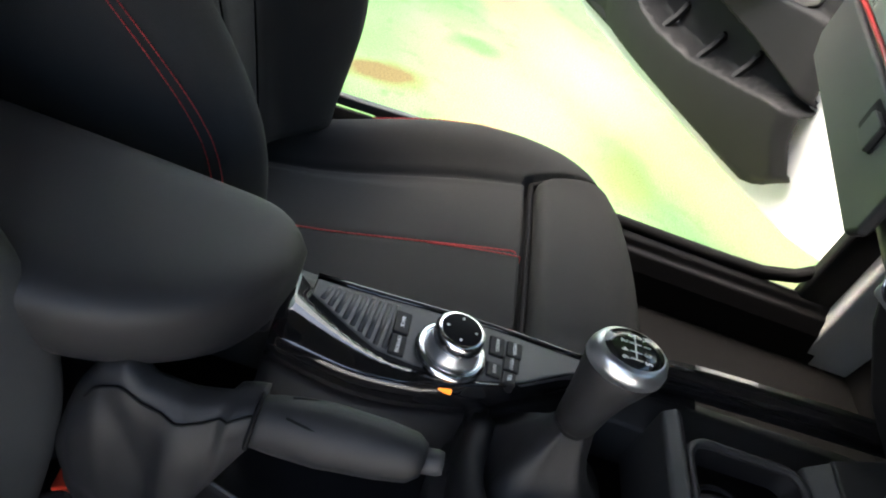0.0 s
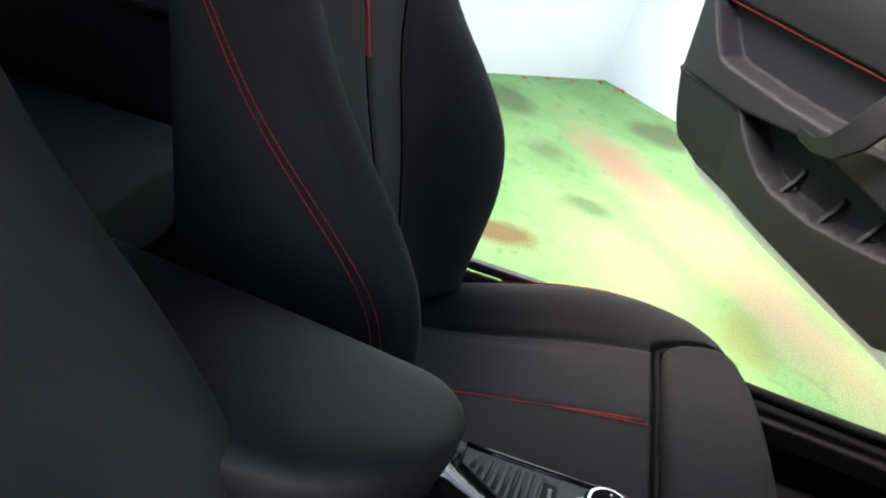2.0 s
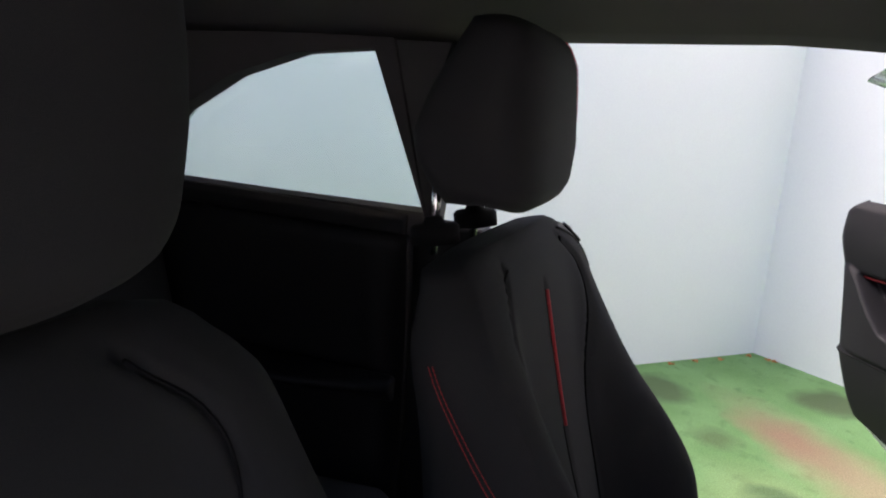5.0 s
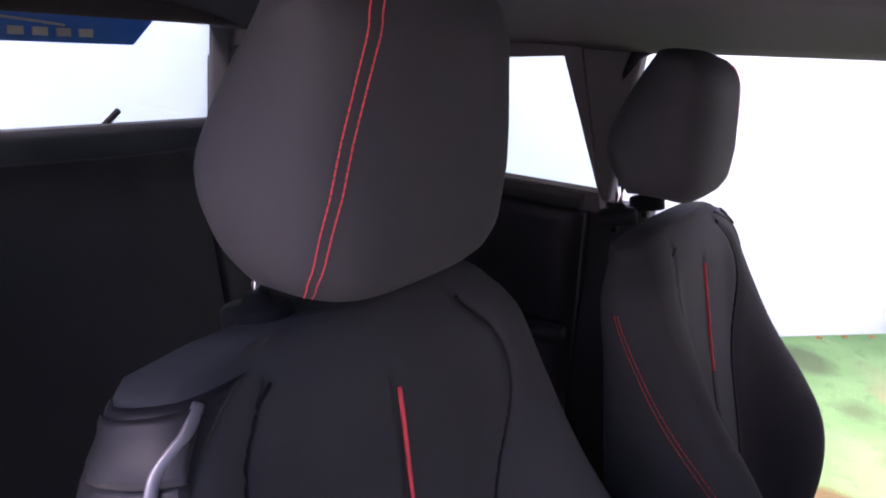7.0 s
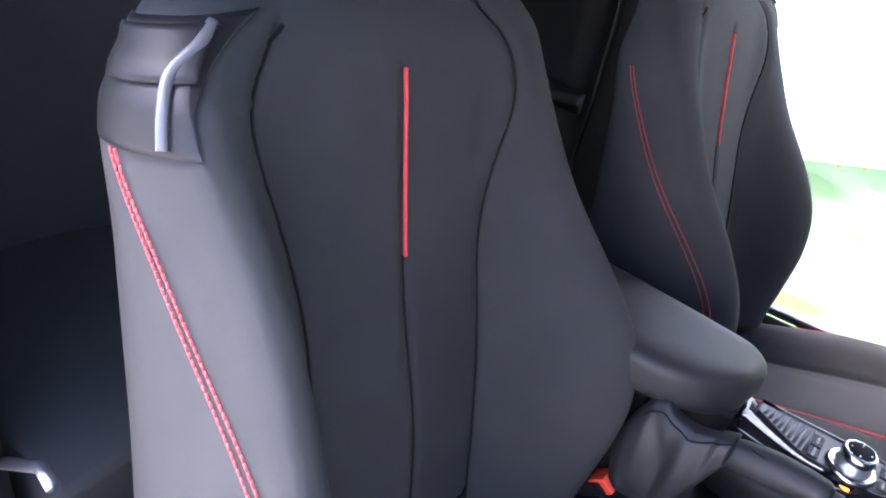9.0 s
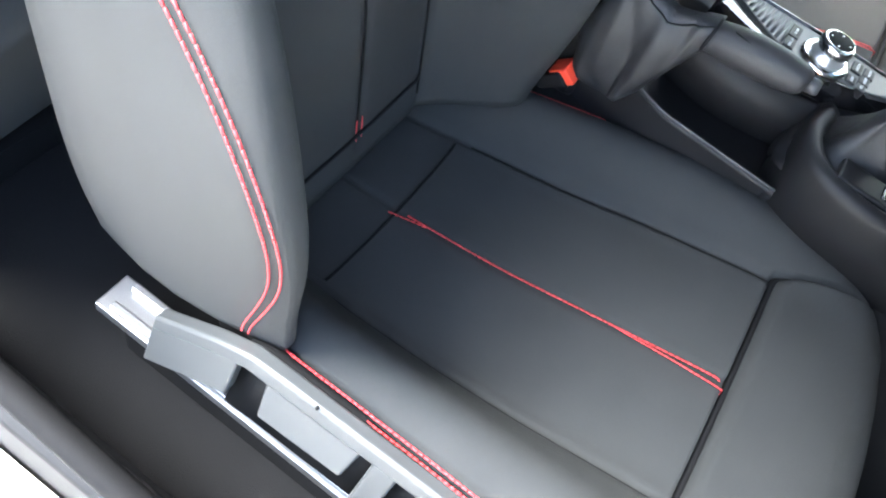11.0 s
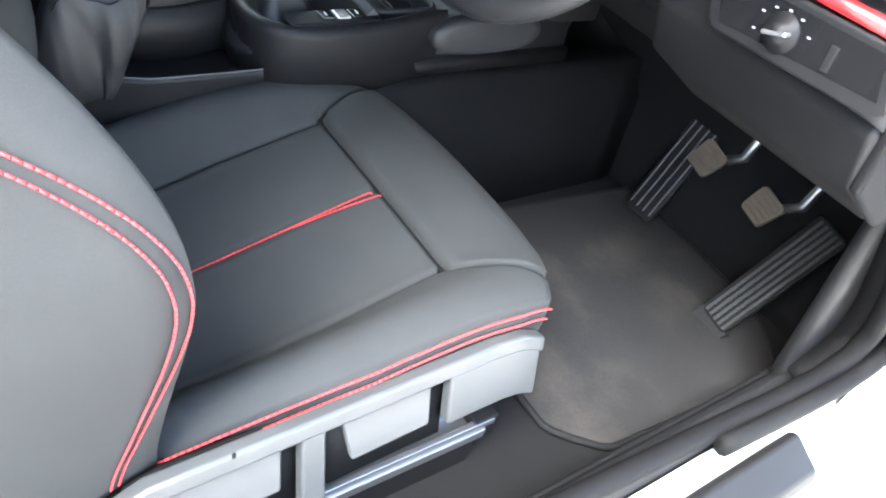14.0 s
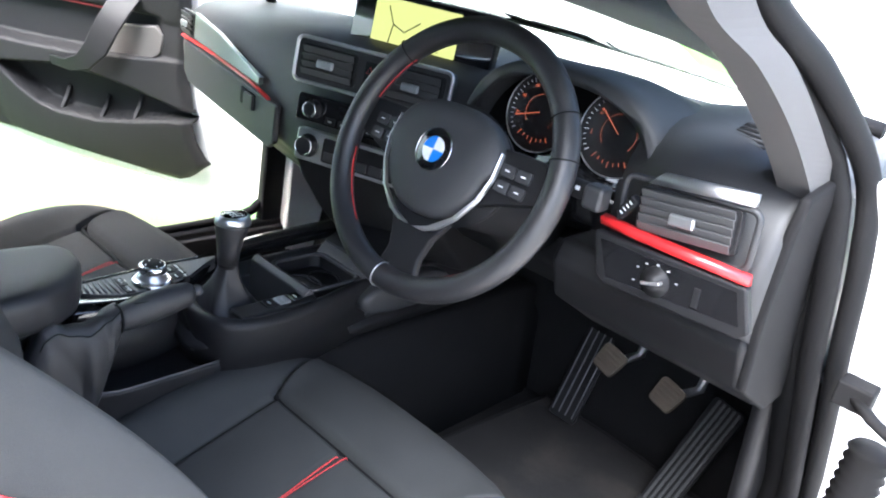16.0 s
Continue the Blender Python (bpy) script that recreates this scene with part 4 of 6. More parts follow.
part("cup_lid", loft([[Vector((0.03 + 0.075 * x, y, z)) for x in (-1, 1)] + [Vector((0.03 + 0.075 * x, y, z + 0.006)) for x in (1, -1)] for y, z in ((0.66, 0.615), (0.70, 0.635), (0.76, 0.66))]), PLASTIC2, console, bevel=0.003)
# low shelf beside the driver under the brake lever
part("lower_tray", loft([[Vector((x - 0.034 * min(1, max(0, (0.17 - y) / 0.11)) * (x > 0.1), y, z)) for x, z in ((0.02, 0.30), (0.122, 0.30), (0.124, 0.530), (0.120, 0.535), (0.115, 0.526), (0.085, 0.514), (0.02, 0.514))] for y in np.linspace(-0.15, 0.335, 24)]), PLASTIC2, console, bevel=0.006)
part("tray_edge", tube([(0.121 - 0.034 * min(1, max(0, (0.17 - y) / 0.11)), y, 0.535) for y in np.linspace(-0.15, 0.33, 30)], 0.0018, 6), GREYPLASTIC, console)

# raised panel with the rotary control, gloss black strip beside it
ctrl = thing("rotary_controller", "chrome rotary control with black buttons on the console", "control knob")
P = [(0.158, -0.046, -0.026), (0.195, -0.048, -0.003), (0.222, -0.050, 0.011), (0.254, -0.053, 0.014), (0.30, -0.056, 0.010), (0.32, -0.057, 0.005), (0.351, -0.057, -0.008), (0.385, -0.056, -0.030), (0.42, -0.056, -0.050)]
# plate and ribs get grey plastic: a reflection painted into their colour
plate = part("plate", loft([[Vector((x0 - 0.004, y, 0.605)), Vector((x0, y, 0.627)), Vector((x1, y, 0.627)), Vector((x1 + 0.002, y, 0.605))] for y, x0, x1 in P]), GREYPLASTIC, ctrl, bevel=0.002)
part("plate_edge", tube([(x0 - 0.003, y, 0.626) for y, x0, x1 in P], 0.0035, 6), GLOSS, plate)
for k in range(9):
    y = 0.168 + 0.0075 * k
    part("rib", tube([(-0.040 - 0.0005 * k, y + 0.004, 0.6272), (lerp([(yy, x1) for yy, x0, x1 in P], y) - 0.004, y, 0.6272)], 0.0024, 6, flat=0.6), GREYPLASTIC, plate)
KN = pose(-0.011, 0.283, 0.627)
part("ring", spin([(0.032, 0), (0.032, 0.003), (0.029, 0.006), (0.0245, 0.007), (0.0235, 0.004)], KN), CHROME, ctrl)
part("neck", spin([(0.0235, 0.002), (0.0225, 0.009), (0.017, 0.013), (0.017, 0.016)], KN), SATIN, ctrl)
part("knob", spin([(0.017, 0.014), (0.020, 0.016), (0.0218, 0.020), (0.0218, 0.027), (0.0200, 0.0305), (0.0180, 0.031)], KN, 60), CHROME, ctrl)
part("knob_cap", spin([(0.0180, 0.0298), (0.0172, 0.0312), (0, 0.0311)], KN), RUBBER, ctrl)
for a in range(4):
    part("arrow", boxed(-0.001, 0.001, 0.011, 0.0132, 0.0310, 0.0314, KN @ pose(0, 0, 0, 0, 0, 90 * a)), MARK, ctrl, smooth=False)
for x, y, wx, wy, word in ((-0.026, 0.238, 0.026, 0.014, "BACK"), (0.000, 0.238, 0.022, 0.014, "OPTION"), (-0.036, 0.323, 0.022, 0.014, "RADIO"), (-0.038, 0.339, 0.018, 0.014, "MEDIA"),
                           (-0.020, 0.337, 0.016, 0.014, "MENU"), (-0.008, 0.322, 0.016, 0.013, "NAV"), (-0.004, 0.336, 0.014, 0.012, "TEL")):
    bt = part("button", boxed(x - wx / 2, x + wx / 2, y - wy / 2, y + wy / 2, 0.618, 0.6295), PLASTIC2, ctrl, bevel=0.0015)
    writing(word, 0.0048, pose(x, y, 0.6298), MARK, bt)
strip = thing("trim_strip", "gloss black trim strip along the console", "trim")
S = [(0.138, -0.052, 0.026), (0.16, -0.030, 0.031), (0.195, -0.004, 0.037), (0.222, 0.010, 0.038), (0.254, 0.013, 0.034), (0.285, 0.011, 0.026), (0.32, 0.004, 0.014), (0.351, -0.010, -0.006), (0.385, -0.033, -0.028), (0.43, -0.062, -0.054), (0.50, -0.098, -0.080), (0.62, -0.110, -0.090), (0.80, -0.118, -0.098)]
SC = [curve_through([(x, y, 0) for y, x, _ in S], 60), curve_through([(x, y, 0) for y, _, x in S], 60)]
part("face", loft([[Vector((a.x, a.y, 0.600)), Vector((a.x, a.y, 0.626)), Vector((a.x * 0.4 + b.x * 0.6, b.y, 0.6262)), Vector((b.x - 0.004, b.y, 0.6245)), Vector((b.x, b.y, 0.618)), Vector((b.x + 0.001, b.y, 0.598)), Vector((b.x - 0.006, b.y, 0.592))] for a, b in zip(*SC)]), GLOSS, strip)
part("skirt", loft([[Vector((b.x - 0.008, b.y, 0.594)), Vector((b.x + 0.004, b.y, 0.590)), Vector((b.x + 0.012, b.y, 0.52)), Vector((b.x - 0.02, b.y, 0.52))] for b in SC[1][:38]]), PLASTIC2, strip)
part("side_light", boxed(0.0215, 0.0255, 0.276, 0.291, 0.6185, 0.6225), AMBER, strip, "small glowing amber light", bevel=0.001)

# gear lever in its leather boot
gear = thing("gear_lever", "black leather gear lever with chrome ringed knob and boot", "gear lever")
gear.matrix_basis = pose(0, -0.030, 0)
GM = pose(0.052, 0.408, 0.0, 0, 0, 0)
part("boot", loft([[Vector((0.040 + 0.012 * w + (0.062 * (1 - w) ** 1.4 + 0.013) * math.copysign(abs(math.cos(a)) ** 0.7, math.cos(a)) * (1 + 0.10 * math.sin(5 * a + 7 * w)), 0.410 + (0.066 * (1 - w) ** 1.4 + 0.013) * math.copysign(abs(math.sin(a)) ** 0.7, math.sin(a)) * (1 + 0.08 * math.sin(4 * a + 9 * w)), 0.545 + 0.125 * w + 0.006 * math.sin(6 * a) * (1 - w))) for a in (2 * math.pi * q / 48 for q in range(48))] for w in np.linspace(0, 1, 16)]), LEATHER, gear)
part("collar", spin([(0.015, 0.662), (0.0165, 0.668), (0.0155, 0.674)], GM), PLASTIC2, gear)
kn = part("knob", loft([[Vector((0.052 + rx * math.cos(a), 0.408 + dy + ry * math.sin(a), z)) for a in (2 * math.pi * q / 40 for q in range(40))] for z, rx, ry, dy in ((0.668, 0.0165, 0.0165, 0), (0.69, 0.0185, 0.0185, 0), (0.71, 0.0205, 0.022, 0.001), (0.727, 0.0235, 0.0265, 0.003), (0.736, 0.0245, 0.029, 0.004), (0.741, 0.0235, 0.028, 0.004))]), LEATHER, gear)
part("knob_ring", loft([[Vector((0.052 + rx * math.cos(a), 0.412 + ry * math.sin(a), z)) for a in (2 * math.pi * q / 48 for q in range(48))] for z, rx, ry in ((0.738, 0.0250, 0.0297), (0.744, 0.0248, 0.0295), (0.750, 0.0225, 0.027), (0.753, 0.019, 0.0235), (0.7525, 0.018, 0.022))]), SATIN, kn, "polished chrome ring")
face = part("knob_face", loft([[Vector((0.052 + rx * math.cos(a), 0.412 + ry * math.sin(a), z)) for a in (2 * math.pi * q / 40 for q in range(40))] for z, rx, ry in ((0.748, 0.0188, 0.0232), (0.7532, 0.0182, 0.0225), (0.7542, 0.012, 0.015))]), GLOSS, kn)
for ch, du, dv in (("R", -0.0085, -0.011), ("1", -0.0085, -0.004), ("3", -0.0085, 0.004), ("5", -0.0085, 0.0115), ("2", 0.0085, -0.004), ("4", 0.0085, 0.004), ("6", 0.0085, 0.0115)):
    writing(ch, 0.0075, pose(0.052 + dv, 0.412 - du, 0.7543), MARK, face)
for x0, x1, y0, y1 in ((-0.0045, 0.0045, -0.0045, -0.0035), (-0.0045, 0.0045, 0.0035, 0.0045), (-0.0045, 0.0045, 0.0105, 0.0115), (-0.0005, 0.0005, -0.0115, 0.0115), (-0.0045, 0, -0.0115, -0.0105)):
    part("shift_line", boxed(0.052 + y0, 0.052 + y1, 0.412 + x0, 0.412 + x1, 0.7542, 0.7545), MARK, face, smooth=False)

# hand brake in its gaiter
hb = thing("hand_brake", "black leather hand brake lever with creased gaiter", "hand brake")
axis = curve_through([(0.138, 0.155, 0.666), (0.138, 0.185, 0.671), (0.139, 0.225, 0.677), (0.140, 0.264, 0.682)], 18)
grip = part("grip", loft([[p + Vector((r * math.cos(a), 0, r * 1.12 * math.sin(a))) for a in (2 * math.pi * q / 28 for q in range(28))] for p, r in zip(axis, np.interp(np.linspace(0, 1, 18), (0, 0.10, 0.13, 0.4, 0.75, 0.95, 1.0), (0.0165, 0.0175, 0.0185, 0.0205, 0.0185, 0.0155, 0.011)))]), LEATHER, hb)
for sx in (-1, 1):
    part("grip_seam", tube([p + Vector((sx * (0.008 + 0.004 * math.sin(5 * k / 13)), 0, 0.0195 - 0.010 * k / 13)) for k, p in enumerate(axis[3:16])], 0.0009, 6), RUBBER, grip)
part("button", spin([(0.0, 0.016), (0.007, 0.0155), (0.0085, 0.012), (0.0085, 0.0)], Matrix.Translation((0.140, 0.262, 0.682)) @ pose(0, 0, 0, -78)), PLASTIC, hb)


GAITER = ((0.040, 0.590, 0.530, 0.018), (0.050, 0.640, 0.524, 0.033), (0.066, 0.676, 0.522, 0.036), (0.082, 0.684, 0.522, 0.031), (0.098, 0.674, 0.524, 0.028), (0.112, 0.670, 0.530, 0.036), (0.126, 0.674, 0.555, 0.032), (0.142, 0.680, 0.600, 0.024), (0.158, 0.685, 0.645, 0.0185))


def gaiter_ring(y):
    """A slice of the creased leather bag round the lever: high and narrow above, spread out below."""
    top, low, hx = (smooth_gait(y, k) for k in (1, 2, 3))
    ring = []
    for q in range(60):
        a = 2 * math.pi * q / 60
        co, si = math.cos(a), math.sin(a)
        fold = abs(math.sin(2.0 * a + 55 * (y - 0.04))) ** 0.6
        k = 1 + 0.16 * (fold - 0.6) * min(1, (0.165 - y) / 0.03)
        wide = hx * (0.62 + 0.38 * (0.5 - 0.5 * si)) if y < 0.14 else hx
        ring.append(Vector((0.135 + 0.003 * math.sin(70 * y) + wide * k * math.copysign(abs(co) ** 0.7, co), y - 0.010 * si * (y < 0.1), (top + low) / 2 + (top - low) / 2 * math.copysign(abs(si) ** 0.8, si) * (0.97 + 0.03 * fold))))
    return ring


def smooth_gait(y, k):
    return float(np.interp(y, [g[0] for g in GAITER], [g[k] for g in GAITER]))


part("gaiter", loft([gaiter_ring(y) for y in np.linspace(0.040, 0.158, 34)]), LEATHER, hb)
part("gaiter_seam", tube([gaiter_ring(y)[9] + Vector((0.001, 0, 0.001)) for y in np.linspace(0.06, 0.156, 20)], 0.0010, 6), RUBBER, hb)
part("gaiter_band", tube([axis[0] + Vector((0.0178 * math.cos(a), 0.001, 0.0195 * math.sin(a))) for a in (2 * math.pi * q / 28 for q in range(28))], 0.0016, 6, loop=True), RUBBER, hb)

# ---- dashboard ----
dash = thing("dashboard", "black soft plastic dashboard with red trim strips and air vents", "dashboard")
FACE = ((-0.76, 0.745), (-0.70, 0.722), (-0.45, 0.668), (-0.25, 0.632), (-0.13, 0.615), (-0.09, 0.612), (0.0, 0.642), (0.19, 0.715), (0.26, 0.735), (0.52, 0.735), (0.57, 0.63), (0.60, 0.590), (0.80, 0.578))
TOPZ = ((-0.76, 0.955), (-0.6, 0.962), (-0.3, 0.985), (-0.12, 1.008), (0.19, 1.016), (0.30, 1.01), (0.45, 1.01), (0.60, 1.045), (0.68, 1.046), (0.80, 1.01))
LOWZ = ((-0.76, 0.80), (-0.25, 0.78), (-0.15, 0.77), (0.2, 0.78), (0.5, 0.84), (0.57, 0.845), (0.80, 0.845))


def dash_ring(x):
    f, t, low = smooth_lerp(FACE, x), smooth_lerp(TOPZ, x), lerp(LOWZ, x)
    return [Vector((x, y, z)) for y, z in ((f + 0.10, low - 0.05), (f + 0.02, low), (f + 0.004, low + 0.02), (f, low + 0.05), (f + 0.002, (low + t) / 2), (f + 0.010, t - 0.06), (f + 0.024, t - 0.025), (f + 0.055, t - 0.004), (f + 0.10, t + 0.006), (f + 0.20, t + 0.012), (1.04, t + 0.012), (1.16, t), (1.18, 0.6))]


part("body", loft([dash_ring(x) for x in np.linspace(-0.75, 0.79, 90)]), PLASTIC, dash)
part("lower_panel", loft([[Vector((x, y, z)) for y, z in ((0.62, 0.86), (0.602, 0.83), (0.632, 0.765), (0.76, 0.69), (0.90, 0.69), (0.90, 0.86))] for x in np.linspace(0.50, 0.79, 8)]), PLASTIC2, dash, bevel=0.01)
part("lower_panel", loft([[Vector((x, y, z)) for y, z in ((0.70, 0.82), (0.71, 0.77), (0.82, 0.69), (0.95, 0.68), (0.95, 0.82))] for x in np.linspace(0.16, 0.498, 8)]), PLASTIC2, dash, bevel=0.01)
part("lower_panel", loft([[Vector((x, y, z)) for y, z in ((f + 0.03, 0.80), (f + 0.09, 0.72), (f + 0.22, 0.62), (1.12, 0.58), (1.12, 0.80))] for x, f in [(x, smooth_lerp(FACE, x)) for x in np.linspace(-0.74, -0.10, 10)]]), PLASTIC2, dash, bevel=0.008)
part("stack_foot", loft([[Vector((x, y, z)) for x, y in ((-0.115, f), (-0.10, f - 0.01), (0.15, f + 0.085), (0.16, f + 0.10), (0.16, 0.95), (-0.115, 0.95))] for z, f in ((0.79, 0.615), (0.74, 0.64), (0.66, 0.70), (0.60, 0.76))]), PLASTIC2, dash, bevel=0.006)
part("column_shroud", spin([(0.07, 0.0), (0.066, 0.03), (0.06, 0.14), (0.075, 0.2)], Matrix.Translation((0.39, 0.50, 0.925)) @ pose(0, 0, 0, -112)), PLASTIC2, dash)
# instrument hood over two dials


def hood_arc(k, y, zd):
    return [Vector((0.425 + 0.185 * k * math.copysign(abs(math.cos(a)) ** 0.75, math.cos(a)), y, 0.905 + 0.172 * k * max(0, math.sin(a)) ** 0.8 - zd)) for a in (math.pi * q / 40 for q in range(41))]


rings = []
for y, k, zd in ((0.655, 0.97, 0.003), (0.661, 1.0, 0), (0.69, 1.015, -0.002), (0.82, 1.0, 0.008), (1.0, 0.9, 0.03)):
    arc = hood_arc(k, y, zd)
    rings.append(arc + [Vector((0.425 + (p.x - 0.425) * 0.94, p.y + 0.001, 0.905 + (p.z - 0.905) * 0.93 - 0.001)) for p in reversed(arc)])
hood = part("instrument_hood", loft(rings), PLASTIC, dash)
back = part("dial_plate", slab([(0.175 * math.copysign(abs(math.cos(a)) ** 0.75, math.cos(a)), 0.157 * max(0, math.sin(a)) ** 0.8 - (0.05 if math.sin(a) < 0.01 else 0)) for a in (math.pi * q / 30 for q in range(31))], 0.01, Matrix.Translation((0.425, 0.712, 0.905)) @ pose(0, 0, 0, 78)), GLOSS, dash)
ORANGE = glow("orange_dial_print", (1.0, 0.22, 0.10), 0.07)
for xc, zc, rr, nums, ang in ((0.353, 0.990, 0.062, ("20", "40", "60", "80", "100", "120", "140"), 150), (0.492, 0.998, 0.064, ("1", "2", "3", "4", "5", "6"), 142)):
    DM = Matrix.Translation((xc, 0.712 + 0.21 * (zc - 0.905) - 0.012, zc)) @ pose(0, 0, 0, 78)
    dial = part("dial", spin([(rr, 0), (rr, 0.003), (rr * 0.97, 0.005), (rr * 0.96, 0.002), (0, 0.002)], DM, 64), PLASTIC2, dash)
    part("dial_ring", tube([DM @ Vector((rr * math.cos(a), rr * math.sin(a), 0.005)) for a in (2 * math.pi * q / 64 for q in range(64))], 0.0010, 6, loop=True), SATIN, dial)
    bm = bmesh.new()
    for k in range(33):
        a = radians(220 - 260 * k / 32)
        ln = 0.007 if k % 4 == 0 else 0.004
        box(bm, rr * 0.90 - ln, rr * 0.90, -0.0005, 0.0005, 0.0022, 0.003, DM @ pose(0, 0, 0, 0, 0, math.degrees(a)))
    part("dial_ticks", bm, MARK, dial, smooth=False)
    for k, word in enumerate(nums):
        a = radians(205 - 250 * (k + 0.3) / (len(nums) - 0.2))
        writing(word, 0.011 if len(word) < 2 else 0.0078, DM @ Matrix.Translation((rr * 0.70 * math.cos(a), rr * 0.70 * math.sin(a), 0.0025)), ORANGE, dial)
    part("inner_ring", tube([DM @ Vector((rr * 0.45 * math.cos(a), rr * 0.45 * math.sin(a), 0.003)) for a in (radians(-40 + 260 * q / 40) for q in range(41))], 0.0003, 5), ORANGE, dial)
    na = radians(ang if xc > 0.42 else 200)
    part("needle", tube([DM @ Vector((0, 0, 0.006)), DM @ Vector((rr * 0.72 * math.cos(na), rr * 0.72 * math.sin(na), 0.006))], 0.0008, 6), ORANGE, dial, "orange needle")
    bm = bmesh.new()
    for k in range(7):
        box(bm, rr * 0.66, rr * (0.80 if k % 3 == 0 else 0.74), -0.0004, 0.0004, 0.0022, 0.003, DM @ pose(0, 0, 0, 0, 0, 235 + 11.5 * k))
    part("sub_scale", bm, ORANGE, dial, smooth=False)


def vent(parent, m, w, h, slats, tab=0.5, wheel_side=0):
    """An air vent: frame, black well, slats and a chrome tab; m puts its centre, x across, z out of the face."""
    fr = part("vent_frame", slab(rounded(w, h, 0.006), 0.010, m @ pose(0, 0, -0.004)), PLASTIC2, parent, bevel=0.002)
    part("vent_well", slab(rounded(w - 0.010, h - 0.008, 0.004), 0.002, m @ pose(0, 0, 0.0055)), RUBBER, fr)
    for k in range(slats):
        y = -h / 2 + h * (k + 0.75) / (slats + 0.5)
        # lighter grey than the frame: the highlight on the slats is put into their colour
        part("slat", box(bmesh.new(), -w / 2 + 0.006, w / 2 - 0.006, -0.0065, 0.0065, -0.0012, 0.0012, m @ Matrix.Translation((0, y, 0.010)) @ pose(0, 0, 0, 26)), GREYPLASTIC, fr, bevel=0.0008)
    part("vent_tab", boxed(-0.016, 0.016, -0.008, 0.006, 0.012, 0.020, m @ Matrix.Translation(((tab - 0.5) * w, 0, 0))), SATIN, fr, bevel=0.003)
    return fr


# driver's end panel: vent, red strip, light switch
PM = Matrix.Translation((0.685, 0.566, 0.93)) @ pose(0, 0, 0, 90, 0, -1) @ pose(0, 0, 0, 0, 0, 4)


def on_panel(x, z, d=0.0):
    return PM @ Matrix.Translation((x - 0.685, z - 0.93, d))


vent(dash, on_panel(0.692, 0.966) @ pose(0, 0, 0, 0, 0, 3), 0.128, 0.054, 5)
part("vent_surround", tube([on_panel(0.690 + a, 0.964 + b, 0.004).translation for a, b in rounded(0.168, 0.070, 0.012)], 0.004, 6, loop=True), PLASTIC, dash)
part("vent_trim", slab([(-0.052, -0.004), (0.076, 0.004), (0.076, 0.018), (-0.036, 0.012)], 0.010, on_panel(0.690, 1.000)), SATIN, dash, "silver trim over the vent")
part("vent_thumbwheel", boxed(-0.007, 0.007, -0.016, 0.016, 0, 0.014, on_panel(0.618, 0.960) @ pose(0, 0, 0, 0, 0, -35)), PLASTIC2, dash, bevel=0.003)
for k in range(4):
    part("thumbwheel_mark", boxed(-0.0025, 0.0025, -0.010 + 0.006 * k, -0.0085 + 0.006 * k, 0.014, 0.0145, on_panel(0.618, 0.960) @ pose(0, 0, 0, 0, 0, -35)), MARK, dash, smooth=False)
part("red_strip", loft([[on_panel(x, z0 + dz, dd).translation for dz, dd in ((-0.008, 0), (-0.006, 0.014), (0.004, 0.018), (0.007, 0.006))] for x, z0 in ((0.588, 0.936), (0.63, 0.932), (0.69, 0.928), (0.782, 0.924))]), REDTRIM, dash, "red trim strip")
lp = part("switch_panel", slab([(-0.104, -0.010), (0.097, -0.014), (0.113, -0.066), (0.100, -0.076), (-0.080, -0.074), (-0.090, -0.066)], 0.016, PM @ pose(0, 0, -0.002)), PLASTIC2, dash, bevel=0.004)
part("switch_face", slab([(-0.092, -0.018), (0.088, -0.022), (0.100, -0.060), (-0.074, -0.064)], 0.001, PM @ pose(0, 0, 0.0135)), GLOSS, lp, smooth=False)
LS = on_panel(0.676, 0.884, 0.014)
part("light_switch", spin([(0.019, 0), (0.019, 0.002), (0.011, 0.003), (0.010, 0.012), (0, 0.013)], LS), PLASTIC2, lp)
part("switch_grip", boxed(-0.013, 0.013, -0.0022, 0.0022, 0.003, 0.014, LS @ pose(0, 0, 0, 0, 0, 15)), SATIN, lp, bevel=0.002)
for a in (60, 90, 120, 150, 200, 20):
    part("switch_mark", boxed(-0.0018, 0.0018, -0.0008, 0.0008, 0, 0.0006, LS @ Matrix.Translation((0.029 * math.cos(radians(a)), 0.021 * math.sin(radians(a)), 0.0004))), FAINT, lp, smooth=False)
part("dimmer", boxed(-0.004, 0.004, -0.012, 0.012, 0, 0.003, on_panel(0.730, 0.884, 0.014)), PLASTIC2, lp, bevel=0.001)
part("demist_vent", loft([[Vector((0.675 + dx, 0.72 + dy, 1.040 + dy * 0.25 + dz)) for dx, dy in ((-0.028, -0.04), (0.028, -0.04), (0.026, 0.045), (-0.028, 0.045))] for dz in (0, 0.010)]), RUBBER, dash, bevel=0.002)
for k in range(6):
    part("demist_slat", tube([(0.650, 0.688 + 0.0135 * k, 1.0425 + 0.0034 * k), (0.700, 0.688 + 0.0135 * k, 1.0425 + 0.0034 * k)], 0.0022, 5), PLASTIC, dash)

# centre stack, turned towards the driver
def on_stack(x, z, d=0.0):
    return Matrix.Translation((0.048, 0.648, 0.97)) @ pose(0, 0, 0, 84, 0, 20) @ Matrix.Translation((x, z - 0.97, d))


